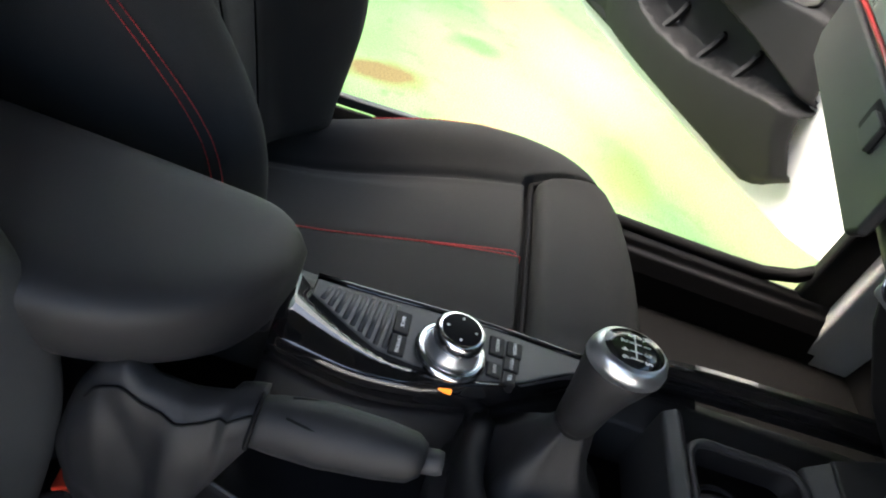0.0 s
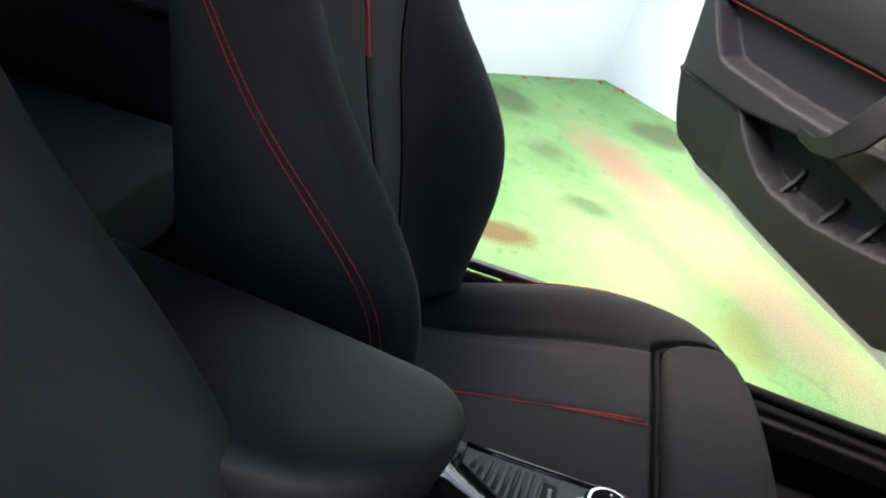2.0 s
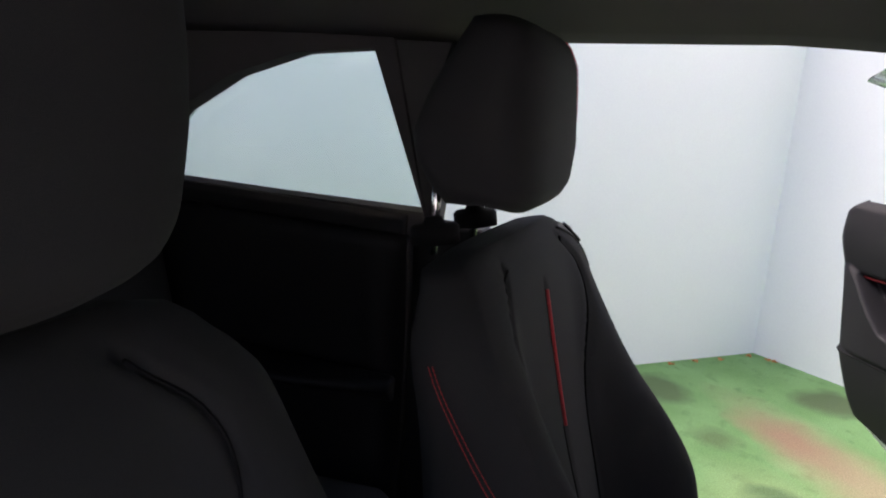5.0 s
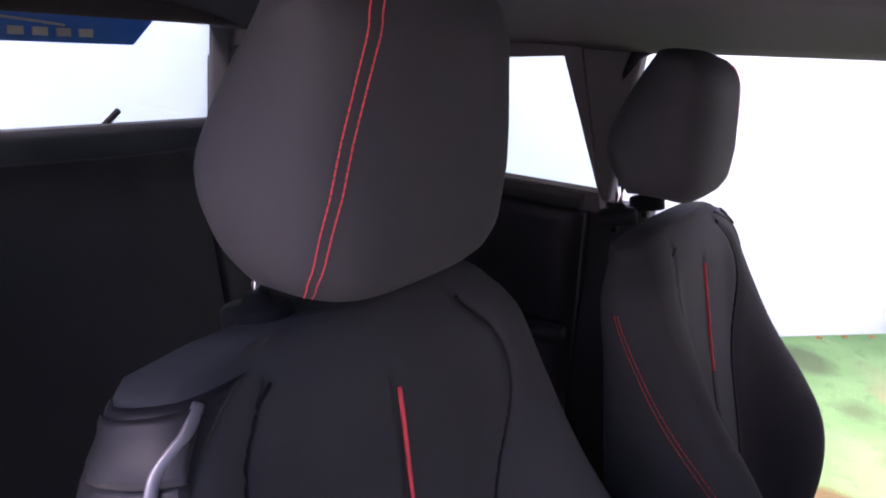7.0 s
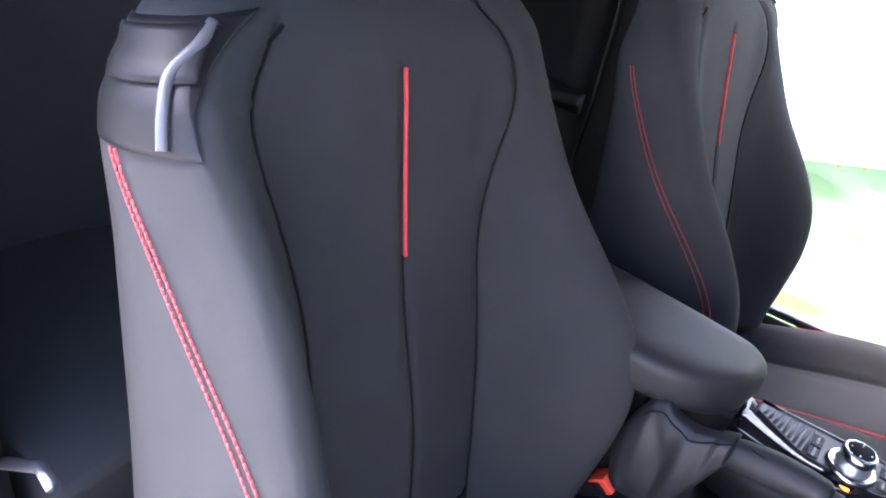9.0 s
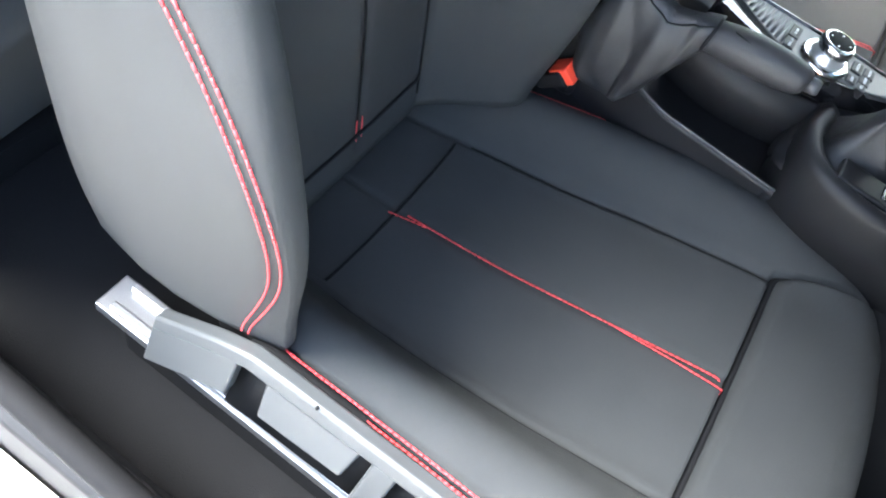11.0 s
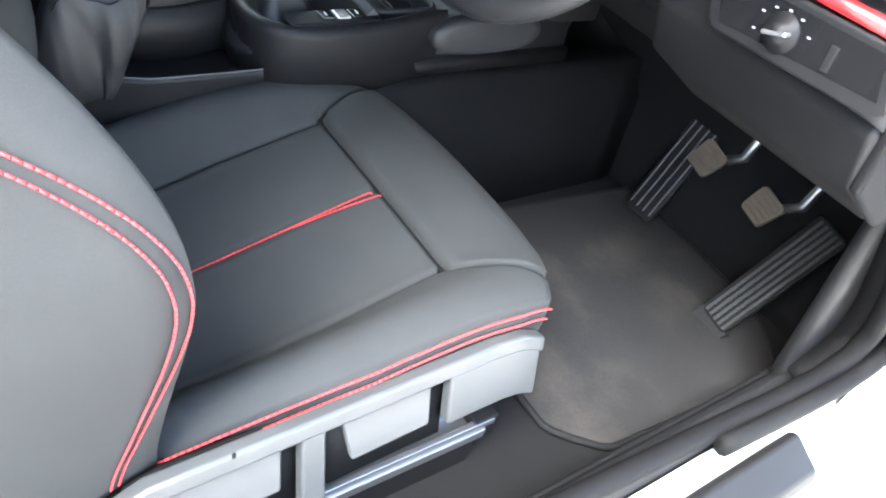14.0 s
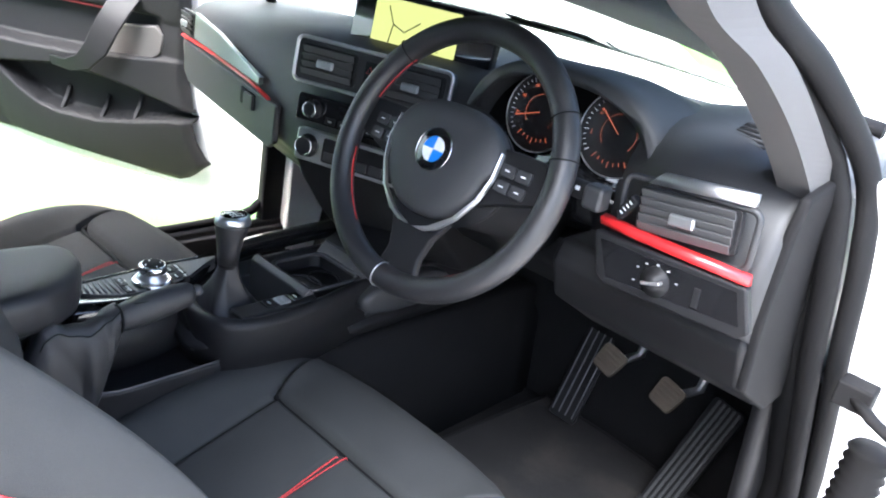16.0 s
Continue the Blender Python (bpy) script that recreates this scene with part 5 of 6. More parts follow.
st = part("stack_frame", slab(rounded(0.30, 0.078, 0.012), 0.022, on_stack(0.0, 0.970)), PLASTIC, dash, bevel=0.003)
part("stack_trim", tube([on_stack(x, z, 0.022) @ Vector() for x, z in [(a * 1.0, b + 0.970) for a, b in rounded(0.298, 0.076, 0.012)]], 0.0035, 8, loop=True), SATIN, st, "satin silver frame")
vent(dash, on_stack(-0.082, 0.970, 0.020), 0.112, 0.056, 4)
vent(dash, on_stack(0.082, 0.970, 0.020), 0.112, 0.056, 4)
hz = part("hazard_button", slab(rounded(0.024, 0.040, 0.004), 0.006, on_stack(0, 0.973, 0.020)), PLASTIC2, dash, bevel=0.002)
part("hazard_mark", tube([on_stack(0, 0.977, 0.027) @ Vector((0.007 * math.cos(a), 0.007 * math.sin(a), 0)) for a in (radians(90 + 120 * q) for q in range(3))], 0.001, 5, loop=True), REDTRIM, hz)
rad_ = part("radio_panel", slab(rounded(0.27, 0.048, 0.006), 0.018, on_stack(0.0, 0.888)), GLOSS, dash, bevel=0.002)
ac = part("climate_panel", slab(rounded(0.26, 0.058, 0.006), 0.018, on_stack(0.005, 0.822)), SATIN, dash, "silver climate control panel", bevel=0.003)
part("climate_inset", slab(rounded(0.16, 0.044, 0.004), 0.003, on_stack(0.012, 0.822, 0.017)), PLASTIC2, ac, bevel=0.001)
for x, z, r in ((-0.098, 0.888, 0.013), (-0.098, 0.822, 0.017), (0.115, 0.822, 0.017)):
    kb = part("knob", spin([(r * 1.25, 0), (r * 1.2, 0.004), (r, 0.005), (r * 0.95, 0.018), (r * 0.8, 0.020), (0, 0.020)], on_stack(x, z, 0.018)), PLASTIC2, ac)
    part("knob_ring", tube([on_stack(x, z, 0.036) @ Vector((r * 0.95 * math.cos(a), r * 0.95 * math.sin(a), 0)) for a in (2 * math.pi * q / 32 for q in range(32))], 0.0016, 6, loop=True), CHROME, kb)
for k in range(7):
    bt = part("radio_button", slab(rounded(0.020, 0.012, 0.002), 0.004, on_stack(-0.062 + 0.026 * k, 0.874, 0.017)), PLASTIC2, rad_, bevel=0.001)
    part("radio_mark", boxed(-0.004, 0.004, -0.001, 0.001, 0.004, 0.0046, on_stack(-0.062 + 0.026 * k, 0.874, 0.017)), MARK, bt, smooth=False)
for k in range(5):
    part("climate_button", slab(rounded(0.026, 0.016, 0.002), 0.004, on_stack(-0.05 + 0.031 * k, 0.812, 0.019)), PLASTIC, ac, bevel=0.001)
part("climate_light", boxed(-0.014, 0.014, -0.0012, 0.0012, 0, 0.001, on_stack(-0.012, 0.832, 0.0205)), glow("green_light", (0.1, 1.0, 0.2), 0.5), ac, "small glowing green bar", smooth=False)
part("disc_slot", slab(rounded(0.14, 0.008, 0.002), 0.002, on_stack(0.02, 0.900, 0.0175)), RUBBER, rad_)

# navigation screen on top of the dash
nav = thing("navigation_screen", "lit navigation screen standing on the dashboard", "screen")
NM = Matrix.Translation((0.040, 0.748, 1.048)) @ pose(0, 0, 0, 84, 0, 14)
part("bezel", slab(rounded(0.30, 0.112, 0.008), 0.02, NM @ pose(0, 0, -0.02)), PLASTIC2, nav, bevel=0.003)
part("bezel_gloss", slab(rounded(0.292, 0.104, 0.006), 0.002, NM), GLOSS, nav)
pic = part("display", slab(rounded(0.178, 0.088, 0.002), 0.001, NM @ pose(-0.012, 0, 0.002)), glow("map_display", (0.62, 0.63, 0.20), 0.17), nav, "yellow green map picture", smooth=False)
ROAD = material("map_line", (0.03, 0.03, 0.02), 0.5)
for pts in (((-0.06, 0.03), (-0.045, 0.0), (-0.05, -0.035)), ((-0.045, 0.0), (-0.02, -0.01), (0.01, 0.012)), ((0.02, -0.03), (0.04, -0.012), (0.055, -0.03))):
    part("map_road", tube([NM @ Vector((x - 0.012, y, 0.0035)) for x, y in pts], 0.0012, 5), ROAD, pic)

# passenger's side: vent, silver grey inlay, red strip, glove box
GMX = Matrix.Translation((-0.45, 0.668, 0.0)) @ pose(0, 0, 0, 90, 0, -11.5)


def on_glove(x, z, d=0.0):
    return GMX @ Matrix.Translation((x + 0.45, z, d))


vent(dash, on_glove(-0.668, 0.914, 0.006), 0.080, 0.056, 4)
part("inlay", slab([(-0.175, 0.034), (-0.02, 0.020), (0.21, -0.018), (0.21, -0.034), (-0.175, -0.026)], 0.012, on_glove(-0.45, 0.912)), material("green_grey_inlay", (0.20, 0.23, 0.21), 0.25, 0.3, blotch=0.06, coat=0.3), dash, "grey metallic inlay", bevel=0.003)
part("red_strip", loft([[on_glove(x, z0 + dz, dd).translation for dz, dd in ((-0.004, 0), (-0.0035, 0.008), (0.002, 0.011), (0.004, 0.004))] for x, z0 in ((-0.72, 0.876), (-0.55, 0.878), (-0.42, 0.876), (-0.30, 0.872), (-0.20, 0.862))]), REDTRIM, dash, "red trim strip")
gb = part("glove_box", slab([(-0.26, 0.046), (0.285, 0.036), (0.285, -0.040), (0.26, -0.056), (-0.22, -0.050), (-0.26, -0.026)], 0.014, on_glove(-0.45, 0.822, -0.009)), PLASTIC, dash, bevel=0.006)
part("latch_recess", slab(rounded(0.075, 0.034, 0.004), 0.002, on_glove(-0.30, 0.835, 0.0045)), RUBBER, gb)
part("latch", slab(rounded(0.046, 0.030, 0.004), 0.008, on_glove(-0.287, 0.833, 0.0045)), PLASTIC, gb, bevel=0.002)

# ---- steering wheel ----
wheel = thing("steering_wheel", "black leather steering wheel with silver spokes and red stitching", "steering wheel")
WM = Matrix.Translation((0.394, 0.461, 0.953)) @ pose(0, 0, 0, 90 - 22) @ Matrix.Scale(1.03, 4)
ROT = -3


def wp(r, deg, z=0.0):
    a = radians(deg + ROT)
    return WM @ Vector((r * math.cos(a), r * math.sin(a), z))


rim = part("rim", tube([wp(0.1695, 360 * k / 96) for k in range(96)], 0.0168, 18, loop=True), WHEELSKIN, wheel)
for a0, a1 in ((12, 40), (140, 168), (196, 236), (304, 344)):
    thread("rim_stitching", [wp(0.1530, a, -0.001) for a in np.linspace(a0, a1, 24)], rim, 0.0010, 0.004)
for a in (38, 142, 268, 20):
    part("rim_joint", tube([WM @ Vector(((0.1695 + 0.0172 * math.cos(t)) * math.cos(radians(a + ROT)), (0.1695 + 0.0172 * math.cos(t)) * math.sin(radians(a + ROT)), 0.0172 * math.sin(t))) for t in (2 * math.pi * q / 20 for q in range(20))], 0.0009, 5, loop=True), RUBBER if a != 268 else SATIN, rim)
part("airbag_cover", loft([[WM @ Vector((k * (x * (1 + 0.10 * (y > 0))), k * y - 0.004, z)) for x, y in [(0.082 * math.copysign(abs(math.cos(t)) ** 0.7, math.cos(t)) * (1 - 0.28 * max(0, -math.sin(t)) ** 1.2), 0.074 * math.copysign(abs(math.sin(t)) ** 0.8, math.sin(t))) for t in (2 * math.pi * q / 56 for q in range(56))]] for k, z in ((0.92, -0.03), (0.98, -0.012), (1.0, 0.002), (0.97, 0.012), (0.88, 0.018), (0.6, 0.022), (0.25, 0.0235))]), PLASTIC, wheel)
part("hub_back", loft([[WM @ Vector((k * 0.10 * math.cos(t), k * 0.085 * math.sin(t) - 0.005, z)) for t in (2 * math.pi * q / 40 for q in range(40))] for k, z in ((0.6, -0.06), (0.9, -0.035), (0.95, -0.015))]), PLASTIC2, wheel)
for sgn in (-1, 1):
    sp = part("side_spoke", loft([[WM @ Vector((sgn * x, yc + hy * s_, zz)) for s_, zz in ((-1, z - 0.012), (1, z - 0.012), (1, z), (-1, z))] for x, yc, hy, z in ((0.070, 0.0, 0.040, -0.002), (0.10, 0.008, 0.034, -0.002), (0.135, 0.014, 0.028, -0.004), (0.160, 0.016, 0.024, -0.004))]), PLASTIC2, wheel, bevel=0.003)
    for r in range(2):
        for c in range(2):
            bt = part("wheel_button", slab(rounded(0.021, 0.015, 0.003), 0.004, WM @ Matrix.Translation((sgn * (0.098 + 0.024 * c), -0.004 + 0.020 * r, -0.002))), PLASTIC, sp, bevel=0.001)
            part("button_mark", boxed(-0.0035, 0.0035, -0.0008, 0.0008, 0.004, 0.0044, WM @ Matrix.Translation((sgn * (0.098 + 0.024 * c), -0.004 + 0.020 * r, -0.002))), MARK, bt, smooth=False)
    part("spoke_trim", loft([[WM @ (Vector((sgn * x, y, z)) + Vector((sgn * w * c, 0, e))) for c, e in ((0, 0), (1, 0.0), (1, 0.006), (0, 0.008))] for x, y, z, w in ((0.086, 0.032, 0.004, 0.002), (0.088, 0.0, 0.006, 0.003), (0.080, -0.030, 0.006, 0.004), (0.060, -0.062, 0.006, 0.006), (0.030, -0.085, 0.004, 0.012), (0.006, -0.094, 0.002, 0.016))]), SATIN, wheel, "satin silver spoke trim", bevel=0.001)
part("lower_spoke", loft([[WM @ Vector((hx * s_, y, zz)) for s_, zz in ((-1, z - 0.012), (1, z - 0.012), (1, z), (-1, z))] for y, hx, z in ((-0.070, 0.052, 0.0), (-0.10, 0.036, 0.0), (-0.13, 0.028, -0.003), (-0.160, 0.034, -0.004))]), PLASTIC2, wheel, bevel=0.004)
bd = part("badge", spin([(0.0275, 0.018), (0.0275, 0.024), (0.026, 0.0255), (0, 0.0255)], WM @ pose(0, 0.004, 0), 48), GLOSS, wheel, "round emblem in blue, white and black")
part("badge_ring", tube([WM @ Vector((0.0272 * math.cos(a), 0.004 + 0.0272 * math.sin(a), 0.0252)) for a in (2 * math.pi * q / 48 for q in range(48))], 0.0008, 6, loop=True), CHROME, bd)
BLUE = material("emblem_blue", (0.02, 0.19, 0.62), 0.3, blotch=0.03)
for k in range(4):
    pts = [(0, 0)] + [(0.0165 * math.cos(radians(90 * k + 90 * q / 10)), 0.0165 * math.sin(radians(90 * k + 90 * q / 10))) for q in range(11)]
    part("badge_quarter", slab(pts, 0.0006, WM @ Matrix.Translation((0, 0.004, 0.0255))), BLUE if k % 2 else MARK, bd, smooth=False)
stalk = thing("column_stalk", "black wiper stalk behind the steering wheel", "control stalk")
part("lever", tube([(0.45, 0.58, 0.945), (0.53, 0.560, 0.952), (0.575, 0.552, 0.955)], 0.010, 10, flat=1.3), PLASTIC2, stalk)
part("tip", boxed(0.562, 0.590, 0.535, 0.562, 0.938, 0.970), PLASTIC, stalk, bevel=0.006)
for k in range(3):
    part("stalk_mark", boxed(0.530 + 0.016 * k, 0.536 + 0.016 * k, 0.5435, 0.545, 0.955, 0.960), MARK, stalk, smooth=False)

# ---- footwell ----
structure("bulkhead", sheet(lambda u, v: Vector((-0.78 + 1.58 * u, 1.20 + 0.10 * v, 0.20 + 0.64 * v)), 6, 10, 0.02), CARPET, "black carpeted bulkhead below the dashboard", "bulkhead", smooth=True)
structure("tunnel", loft([[Vector((x, y, z)) for x, z in ((-0.18, 0.21), (-0.10, 0.42), (-0.07, 0.50), (0.10, 0.445), (0.145, 0.40), (0.18, 0.21))] for y in np.linspace(-0.4, 1.25, 8)]), CARPET, "black carpeted centre tunnel", "tunnel", smooth=True)
structure("kick_panel", sheet(lambda u, v: Vector((0.795 - 0.020 * v, 0.93 - 0.13 * v + (0.30 + 0.13 * v) * u, 0.27 + 0.62 * v)), 6, 8, 0.02), PLASTIC2, "black plastic kick panel in the footwell", "trim", smooth=True)
part("end_cap", loft([[Vector((x, y, z)) for y, z in ((0.602, 0.86), (0.594, 0.985), (0.605, 1.025), (0.68, 1.04), (0.75, 0.95), (0.80, 0.80), (0.83, 0.69), (0.76, 0.69), (0.632, 0.765))] for x in (0.786, 0.800)]), RUBBER, dash, bevel=0.006)
MAT = [tuple(p.xy) for p in curve_through([(0.20, 0.60, 0), (0.23, 0.576, 0), (0.64, 0.570, 0), (0.672, 0.580, 0), (0.722, 0.630, 0), (0.733, 0.66, 0), (0.750, 1.04, 0), (0.735, 1.075, 0), (0.60, 1.16, 0), (0.26, 1.18, 0), (0.238, 1.16, 0), (0.20, 0.64, 0)], 60)]
mat_ = thing("floor_mat", "black carpet floor mat with rounded corners and dusty scuffs", "floor mat")
part("carpet_sheet", slab(MAT, 0.010, pose(0, 0, 0.219)), MATCLOTH, mat_, bevel=0.004)
part("binding", tube([Vector((x, y, 0.226)) for x, y in MAT], 0.006, 6, loop=True), RUBBER, mat_)
fr_ = thing("foot_rest", "black ribbed foot rest beside the pedals", "foot rest")
FM = Matrix.Translation((0.318, 1.185, 0.335)) @ pose(0, 0, 0, 66, 0, 0)
part("plate", slab(rounded(0.072, 0.235, 0.01), 0.012, FM), PLASTIC2, fr_, bevel=0.003)
for k in range(4):
    part("rib", boxed(-0.0285 + 0.018 * k, -0.0255 + 0.018 * k, -0.105, 0.105, 0.012, 0.015, FM), TRIMGREY, fr_, bevel=0.001)
for nm, x, z, lab in (("clutch_pedal", 0.372, 0.400, "worn brown rubber clutch pedal"), ("brake_pedal", 0.520, 0.393, "worn brown rubber brake pedal")):
    pd_ = thing(nm, lab, "pedal", "pedals")
    KM = Matrix.Translation((x, 1.185, z)) @ pose(0, 0, 0, 58) @ pose(0, 0, 0, 0, 0, -14)
    pad_ = part("pad", slab([(a * (1 - 0.12 * (b < 0)), b) for a, b in rounded(0.066, 0.062, 0.012)], 0.014, KM), PEDAL, pd_, bevel=0.004)
    for k in range(5):
        part("pad_rib", boxed(-0.024, 0.024, -0.024 + 0.0105 * k, -0.019 + 0.0105 * k, 0.0135, 0.016, KM), PEDAL, pad_, bevel=0.001)
    part("arm", tube([(x + 0.01, 1.20, z), (x + 0.05, 1.215, z + 0.035), (x + 0.06, 1.25, z + 0.18)], 0.010, 8), STEEL, pd_)
acc = thing("accelerator_pedal", "long black ribbed accelerator pedal hinged at the floor", "pedal", "pedals")
AM = Matrix.Translation((0.640, 1.090, 0.352)) @ pose(0, 0, 0, 64, 0, 0) @ pose(0, 0, 0, 0, 0, -10)
pl = part("plate", slab([(a * (1 + 0.12 * (b > 0)), b) for a, b in rounded(0.064, 0.262, 0.012)], 0.014, AM), RUBBER, acc, bevel=0.003)
for k in range(5):
    part("rib", boxed(-0.025 + 0.0115 * k, -0.020 + 0.0115 * k, -0.125, 0.125, 0.0135, 0.017, AM), PLASTIC, pl, bevel=0.001)
part("hinge", boxed(-0.036, 0.036, -0.155, -0.125, -0.01, 0.012, AM), PLASTIC2, acc, bevel=0.003)

# ---- front pillars, windscreen, driver's door opening ----
def pillar_a(sx, name, dy):
    inner = [(0.668, 0.178, 1.345), (0.680, 0.235, 1.295), (0.692, 0.335, 1.205), (0.712, 0.43, 1.160), (0.728, 0.545, 1.090), (0.740, 0.650, 1.008), (0.742, 0.68, 0.97)]
    outer = [(0.682, 0.225, 1.365), (0.692, 0.30, 1.305), (0.705, 0.417, 1.207), (0.722, 0.50, 1.165), (0.738, 0.60, 1.10), (0.752, 0.765, 0.992), (0.755, 0.79, 0.95)]
    if sx < 0:
        inner, outer = inner[:-2], outer[:-2]
    ic, oc = curve_through(inner, 48), curve_through(outer, 48)
    mk = lambda p, dx: Vector((sx * (p.x + dx + 0.012), p.y + (0.22 if sx < 0 else 0) + dy * min(1, max(0, (1.34 - p.z) / 0.4)), p.z))
    rings = [[mk(a, 0.0), mk((a + b) / 2, 0.008), mk(b, 0.012), mk(b, 0.035), mk(a, 0.04)] for a, b in zip(ic, oc)]
    structure(name, loft(rings), PILLAR, "grey fabric covered windscreen pillar", "pillar")


pillar_a(1, "pillar_a_2", 0.0)
pillar_a(-1, "pillar_a_1", 0.06)
structure("windscreen", sheet(lambda u, v: Vector(((0.73 - 0.089 * v) * (2 * u - 1), 1.20 - 0.98 * v - 0.10 * (2 * u - 1) ** 2 * (1 - 0.89 * v), 1.06 + 0.267 * v - 0.03 * (2 * u - 1) ** 2)), 16, 12, 0.004), GLASS, "clear windscreen of the car", "window", smooth=True).visible_shadow = False
FRONT = Matrix.Translation((0, 0.10, 0.135))
structure("scuttle", sheet(lambda u, v: Vector((0.72 * (2 * u - 1), 1.11 - 0.05 * (2 * u - 1) ** 2 + 0.05 * v, 0.93 - 0.02 * (2 * u - 1) ** 2 + 0.012 * math.sin(3 * v))), 16, 6, 0.02), RUBBER, "black scuttle and wiper strip below the windscreen", "trim", smooth=True).matrix_basis = FRONT
wpr = thing("windscreen_wiper", "black windscreen wiper resting on the glass", "wiper")
wpr.matrix_basis = FRONT
part("blade", tube([(-0.35, 1.075, 0.958), (0.05, 1.085, 0.962), (0.30, 1.08, 0.955)], 0.007, 6), RUBBER, wpr)
part("arm", tube([(0.30, 1.10, 0.96), (0.10, 1.09, 0.972), (0.02, 1.085, 0.968)], 0.009, 6), RUBBER, wpr)
structure("bonnet", sheet(lambda u, v: Vector((0.74 * (2 * u - 1), 1.15 + 1.0 * v, 0.925 - 0.16 * v ** 1.5 - 0.05 * (2 * u - 1) ** 2)), 12, 12, 0.01), PAINT, "white painted bonnet seen through the windscreen", "bonnet", smooth=True).matrix_basis = FRONT
# painted hinge post in front of the driver's door opening
structure("hinge_post", loft([[Vector((x - dx, y0 + y, z)) for x, y in ((0.862, 0.0), (0.885, 0.015), (0.955, 0.13), (0.955, 0.30), (0.862, 0.30))] for z, y0, dx in ((0.16, 1.02, 0), (0.42, 1.01, 0), (0.60, 0.925, 0), (0.79, 0.80, 0), (0.945, 0.735, 0.012), (1.05, 0.70, 0.035))]), PAINT, "white painted hinge post of the car body", "body panel", bevel=0.01)
structure("door_frame_foot", boxed(0.799, 0.854, 1.00, 1.27, 0.20, 0.66), RUBBER, "black inner frame behind the door seal", "door frame", bevel=0.01)
hg = thing("door_strap", "black door check strap with rubber bellows on the hinge post", "door strap")
hg.matrix_basis = Matrix.Translation((0.115, -0.09, 0.085))
part("bracket", boxed(0.755, 0.80, 0.845, 0.885, 0.665, 0.70), RUBBER, hg, bevel=0.004)
part("arm", tube([(0.775, 0.86, 0.682), (0.81, 0.83, 0.675), (0.86, 0.82, 0.66)], 0.012, 8, flat=0.6), RUBBER, hg)
part("bellows", loft([[Vector((0.82 + 0.030 * k * math.cos(a), 0.875 + 0.0 + 0.030 * k * math.sin(a), z)) for a in (2 * math.pi * q / 20 for q in range(20))] for z, k in [(0.62 - 0.008 * i, 1.0 if i % 2 else 0.8) for i in range(20)]]), RUBBER, hg)

# ---- passenger's door, standing open ----
pdoor = thing("side_door", "open white car door with black inner panel and red trim", "car door")
D0, D1 = Vector((-0.86, 1.09, 0)), Vector((-1.665, 0.48, 0))
DX = (D1 - D0).normalized()
DN = Vector((DX.y, -DX.x, 0))
if DN.y > 0:
    DN = -DN


def dp(a, z, d=0.0):
    """A point of the door: a metres from its hinge, z up, d out of the inner face towards the seat."""
    return D0 + DX * (a * 1.15) + DN * d + Vector((0, 0, z if z < 0.5 else 0.5 + (z - 0.5) * 1.2))


rear = lambda z: lerp(((0.35, 0.60), (0.40, 0.80), (0.43, 0.865), (0.47, 0.905), (0.52, 0.925), (0.607, 0.952), (0.612, 0.960), (0.75, 0.99), (0.86, 1.018), (0.92, 1.018), (0.945, 0.995)), z)
fore = lambda z: lerp(((0.35, 0.185), (0.37, 0.155), (0.43, 0.150), (0.50, 0.182), (0.64, 0.215), (0.95, 0.215)), z)
ARM_LOW = ((0.15, 0.548), (0.25, 0.572), (0.352, 0.602), (0.45, 0.622), (0.55, 0.628), (0.63, 0.618), (0.72, 0.608), (0.96, 0.614))
LIP = ((0.15, 0.551), (0.25, 0.545), (0.34, 0.527), (0.44, 0.512), (0.55, 0.515), (0.60, 0.528), (0.645, 0.552), (0.69, 0.585), (0.715, 0.610), (0.96, 0.616))
RECESS = ((0.30, 0.69), (0.42, 0.682), (0.515, 0.675), (0.62, 0.673), (0.80, 0.678), (0.83, 0.685), (0.88, 0.73), (0.935, 0.786), (0.96, 0.80))


def step(x, w):
    x = min(1, max(0, 0.5 + x / w))
    return x * x * (3 - 2 * x)


def card_depth(a, z):
    """How far the moulded card stands out: top pad, recess below the red line, arm shelf, open pocket, lower panel."""
    low, lip, rec = lerp(ARM_LOW, a), lerp(LIP, a), lerp(RECESS, a)
    top = 0.030 + 0.020 * math.sin(math.pi * min(1, max(0, (z - 0.77) / 0.20)))
    inside = step(z - rec, 0.014) * step(0.786 - z, 0.010) * step(a - 0.30, 0.04)
    d = top * step(z - 0.775, 0.012) + 0.028 * (1 - step(z - 0.775, 0.012))
    d += (-0.005 - d) * inside
    shelf = step(rec - z, 0.016) * step(z - low, 0.012)
    d += (0.034 + 0.034 * step(a - 0.35, 0.25) * step(0.95 - a, 0.2) - d) * shelf
    open_ = step(low - z, 0.010) * step(z - lip, 0.008) * (a > 0.15)
    d += (-0.020 - d) * open_
    panel = step(lip + 0.002 - z, 0.010)
    d += (0.062 - 0.040 * min(1, max(0, (lip - z) / 0.16)) ** 1.5 - d) * panel
    edge = min(rear(z) - a, a - fore(z)) / 0.03
    return d - 0.03 * (1 - min(1, max(0, edge))) ** 2


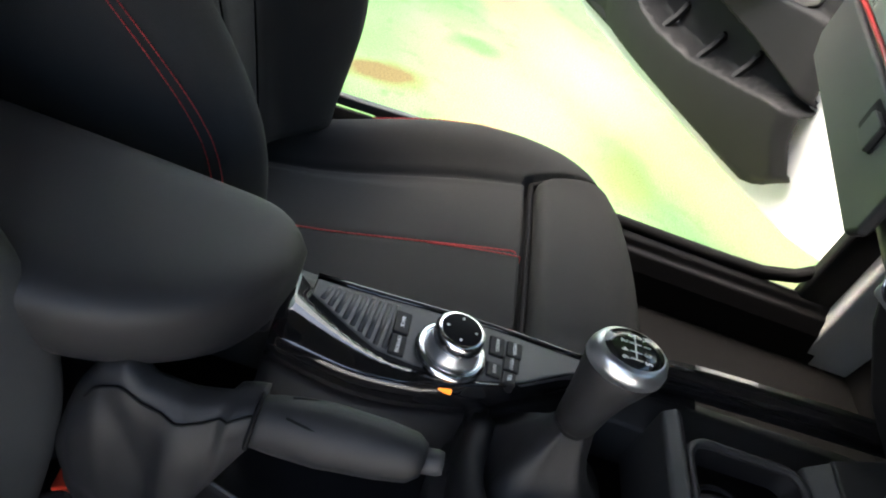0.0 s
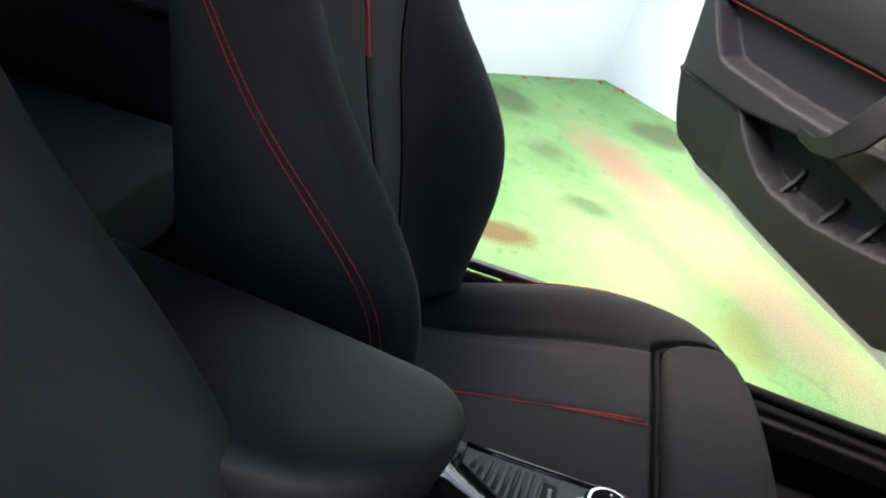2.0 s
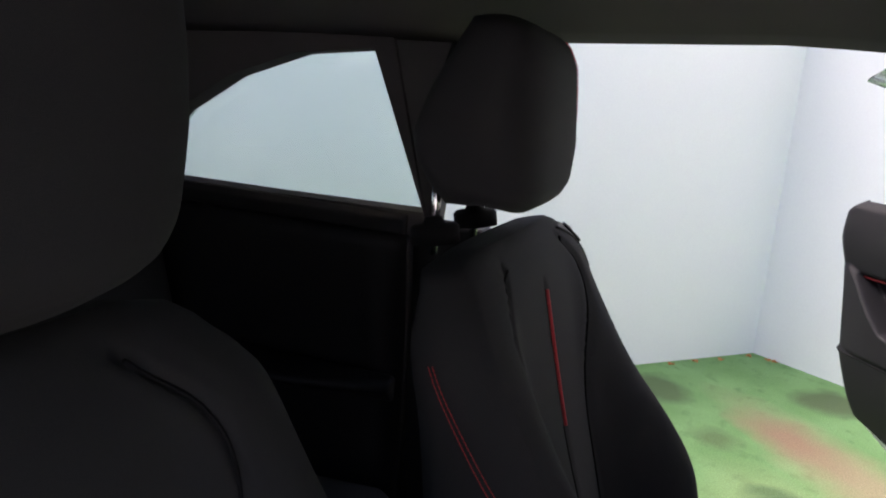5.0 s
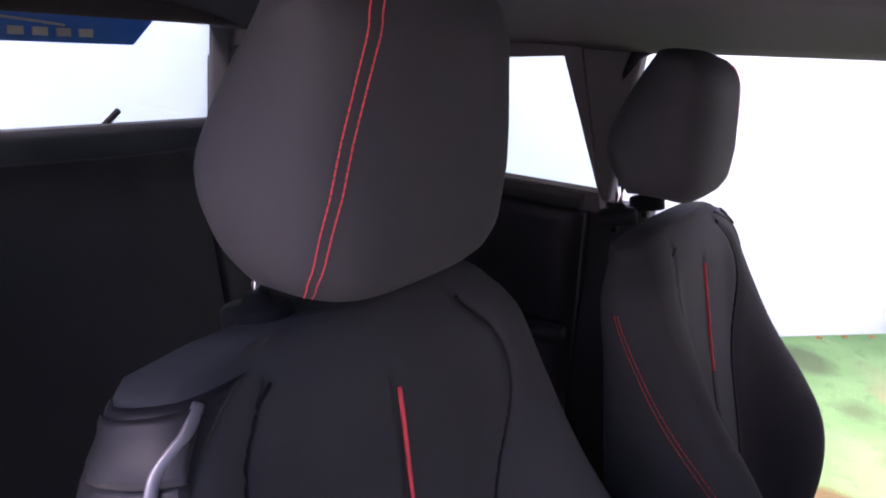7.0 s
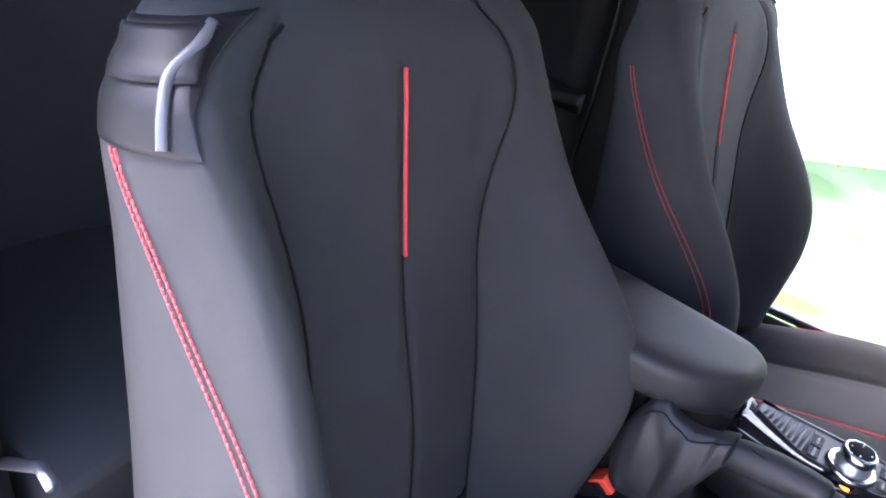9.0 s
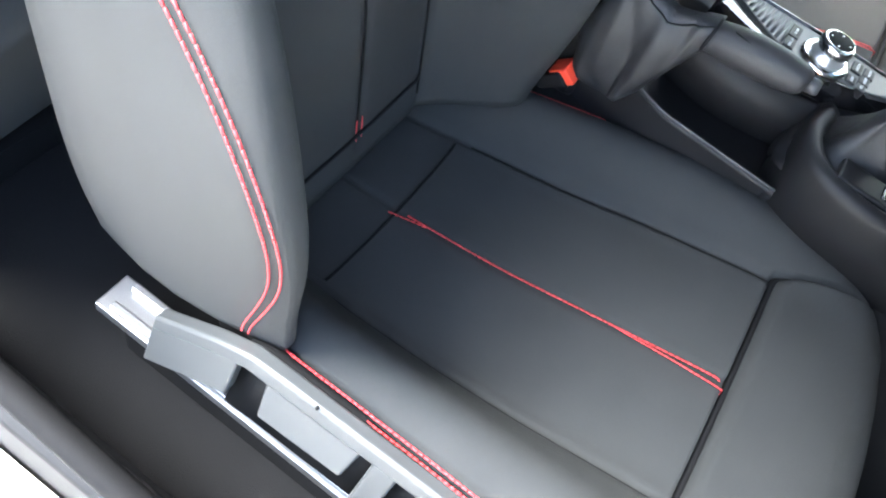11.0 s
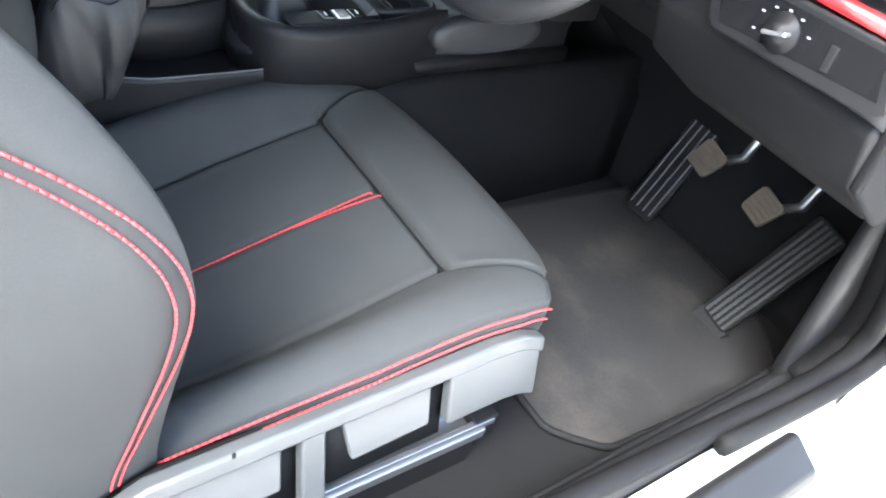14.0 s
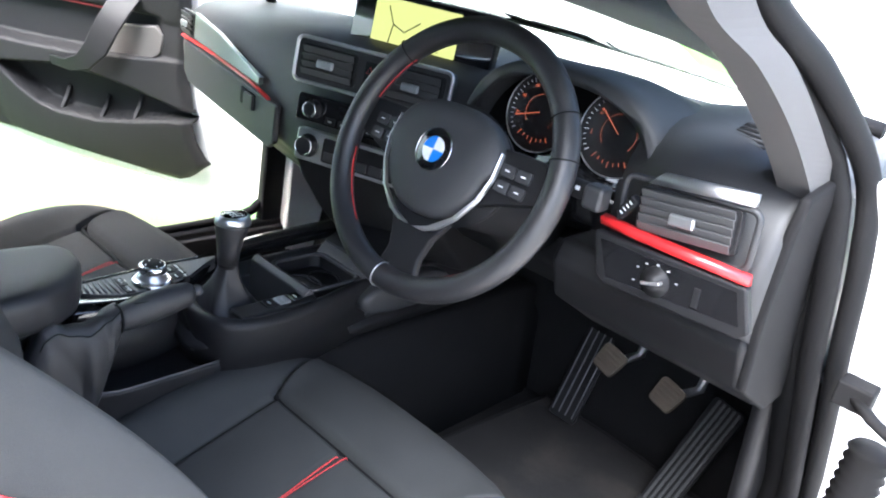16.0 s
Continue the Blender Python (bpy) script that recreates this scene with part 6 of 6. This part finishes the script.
def card_point(u, v):
    zb = lerp(((0, 0.42), (0.05, 0.385), (0.12, 0.358), (0.3, 0.364), (0.65, 0.405), (0.9, 0.425), (1, 0.46)), u)
    z = zb + (0.947 - zb) * v
    a = fore(z) + (rear(z) - fore(z)) * u
    return dp(a, z, card_depth(a, z) - 0.025 * max(0, (v - 0.96) / 0.04) ** 2 - 0.02 * max(0, (0.04 - v) / 0.04) ** 2)


outl = [(0.0, 0.33), (0.10, 0.315), (0.55, 0.352), (0.80, 0.385), (rear(0.45) + 0.01, 0.43), (rear(0.64) + 0.004, 0.64), (rear(0.80) + 0.002, 0.80), (rear(0.92), 0.925), (0.0, 0.935)]
part("shell", loft([[dp(a, z, d) for a, z in outl] for d in (-0.16, -0.05, -0.024)]), PAINT, pdoor, "white painted outer shell", bevel=0.012)
DOORTRIM = material("door_trim_plastic", (0.012, 0.012, 0.0128), 0.62, grain=0.12, scale=1100, bump=0.3, blotch=0.1, blotch_scale=5, spec=0.22)
card = part("door_card", sheet(card_point, 170, 130, 0.012), DOORTRIM, pdoor)
part("red_piping", tube([dp(a, 0.783, 0.024) for a in np.linspace(0.40, 0.936, 12)], 0.0032, 8), material("dull_red_piping", (0.22, 0.016, 0.018), 0.65, blotch=0.1, blotch_scale=30), card, "red trim line")
part("card_joint", tube([dp(a, lerp(ARM_LOW, a) - 0.002, 0.062) for a in np.linspace(0.725, 0.925, 10)], 0.0020, 6), RUBBER, card)
part("pull_handle", loft([[dp(a + c * wa, z + c * wz, d + e) for c, e in ((-1, 0), (1, 0.004), (1, 0.016), (-1, 0.012))] for a, z, d, wa, wz in ((0.560, 0.640, 0.055, 0.004, 0.012), (0.500, 0.642, 0.085, 0.006, 0.014), (0.450, 0.660, 0.105, 0.016, 0.016), (0.415, 0.700, 0.108, 0.026, 0.012), (0.395, 0.750, 0.098, 0.030, 0.008), (0.375, 0.795, 0.078, 0.032, 0.006), (0.365, 0.825, 0.045, 0.034, 0.004))]), PLASTIC2, card, bevel=0.004)
part("speaker", loft([[dp(a, z, d) for a, z in ((0.425, 0.748), (0.300, 0.765), (0.278, 0.745), (0.285, 0.700), (0.305, 0.686), (0.43, 0.662))] for d in (0.0, 0.034)]), material("speaker_mesh", (0.085, 0.078, 0.074), 0.6, 0.2, grain=0.5, scale=2500, bump=0.4), card, bevel=0.006)
for a in (0.545, 0.435, 0.345):
    part("pocket_divider", loft([[dp(a, z, d), dp(a + 0.010, z + 0.004, d), dp(a + 0.010, z + 0.004, d - 0.02), dp(a, z, d - 0.02)] for z, d in ((lerp(LIP, a) - 0.02, 0.040), (lerp(LIP, a) + 0.004, 0.030), (lerp(LIP, a) + 0.024, 0.006), (lerp(LIP, a) + 0.050, -0.010))]), DOORTRIM, card, bevel=0.003)
part("door_seal", tube([dp(a - 0.006, z, -0.022) for a, z in outl[5:8]], 0.006, 6), RUBBER, pdoor)
part("latch", slab(rounded(0.05, 0.09, 0.01), 0.02, Matrix.Translation(dp(rear(0.62), 0.60, -0.08)) @ pose(0, 90, 0)), STEEL, pdoor, bevel=0.003)
gl = part("window_glass", loft([[dp(a, z, d) for a, z in ((0.10, 0.93), (rear(0.92) - 0.09, 0.93), (rear(0.92) - 0.16, 1.20), (0.62, 1.25), (0.40, 1.18))] for d in (-0.045, -0.041)]), GREENGLASS, pdoor, "green tinted frameless side glass", smooth=False)
gl.visible_shadow = False
part("glass_edge", tube([dp(a, z, -0.043) for a, z in ((rear(0.92) - 0.09, 0.93), (rear(0.92) - 0.16, 1.20), (0.62, 1.25))], 0.003, 6), material("glass_edge", (0.25, 0.40, 0.36), 0.2, blotch=0.05), gl)
part("glass_wiper", boxed(-0.004, 0.004, -0.004, 0.004, -0.012, 0.012, Matrix.Translation(dp(rear(0.92) - 0.08, 0.945, -0.03))), RUBBER, pdoor)
# body between the door hinge and the dash on the passenger's side
structure("hinge_post_1", loft([[Vector((x, y, z)) for x, y in ((-0.775, 1.07), (-0.80, 1.09), (-0.86, 1.12), (-0.86, 1.25), (-0.70, 1.25), (-0.70, 1.07))] for z in (0.16, 0.50, 0.80, 0.92)]), PAINT, "white painted hinge post of the car body", "body panel", bevel=0.01)
structure("kick_panel_1", boxed(-0.76, -0.73, 1.00, 1.25, 0.26, 0.80), PLASTIC2, "black plastic kick panel in the footwell", "trim", bevel=0.01)
bar = thing("belt_bar", "bright metal belt anchor bar low beside the seat", "belt anchor")
part("rod", tube([(0.655, -0.50, 0.50), (0.655, -0.37, 0.60), (0.66, -0.34, 0.60)], 0.007, 8), STEEL, bar)
structure("side_shell_2", boxed(0.70, 0.76, -1.6, -0.46, 0.16, 0.98), PAINT, "white painted rear side of the car", "body panel", bevel=0.01)
structure("side_shell_1", boxed(-0.76, -0.70, -1.6, -0.46, 0.16, 0.98), PAINT, "white painted rear side of the car", "body panel", bevel=0.01)
structure("pillar_b_foot", boxed(-0.74, -0.68, -0.50, -0.33, 0.22, 1.0), PLASTIC2, "black lower trim of the door pillar", "pillar", bevel=0.01)
structure("pillar_b_foot_2", boxed(0.68, 0.74, -0.47, -0.43, 0.26, 1.0), PLASTIC2, "black lower trim of the door pillar", "pillar", bevel=0.01)
structure("boot_floor", boxed(-0.76, 0.84, -1.65, -0.455, 0.16, 0.27), CARPET, "black carpeted floor below the rear bench", "floor")
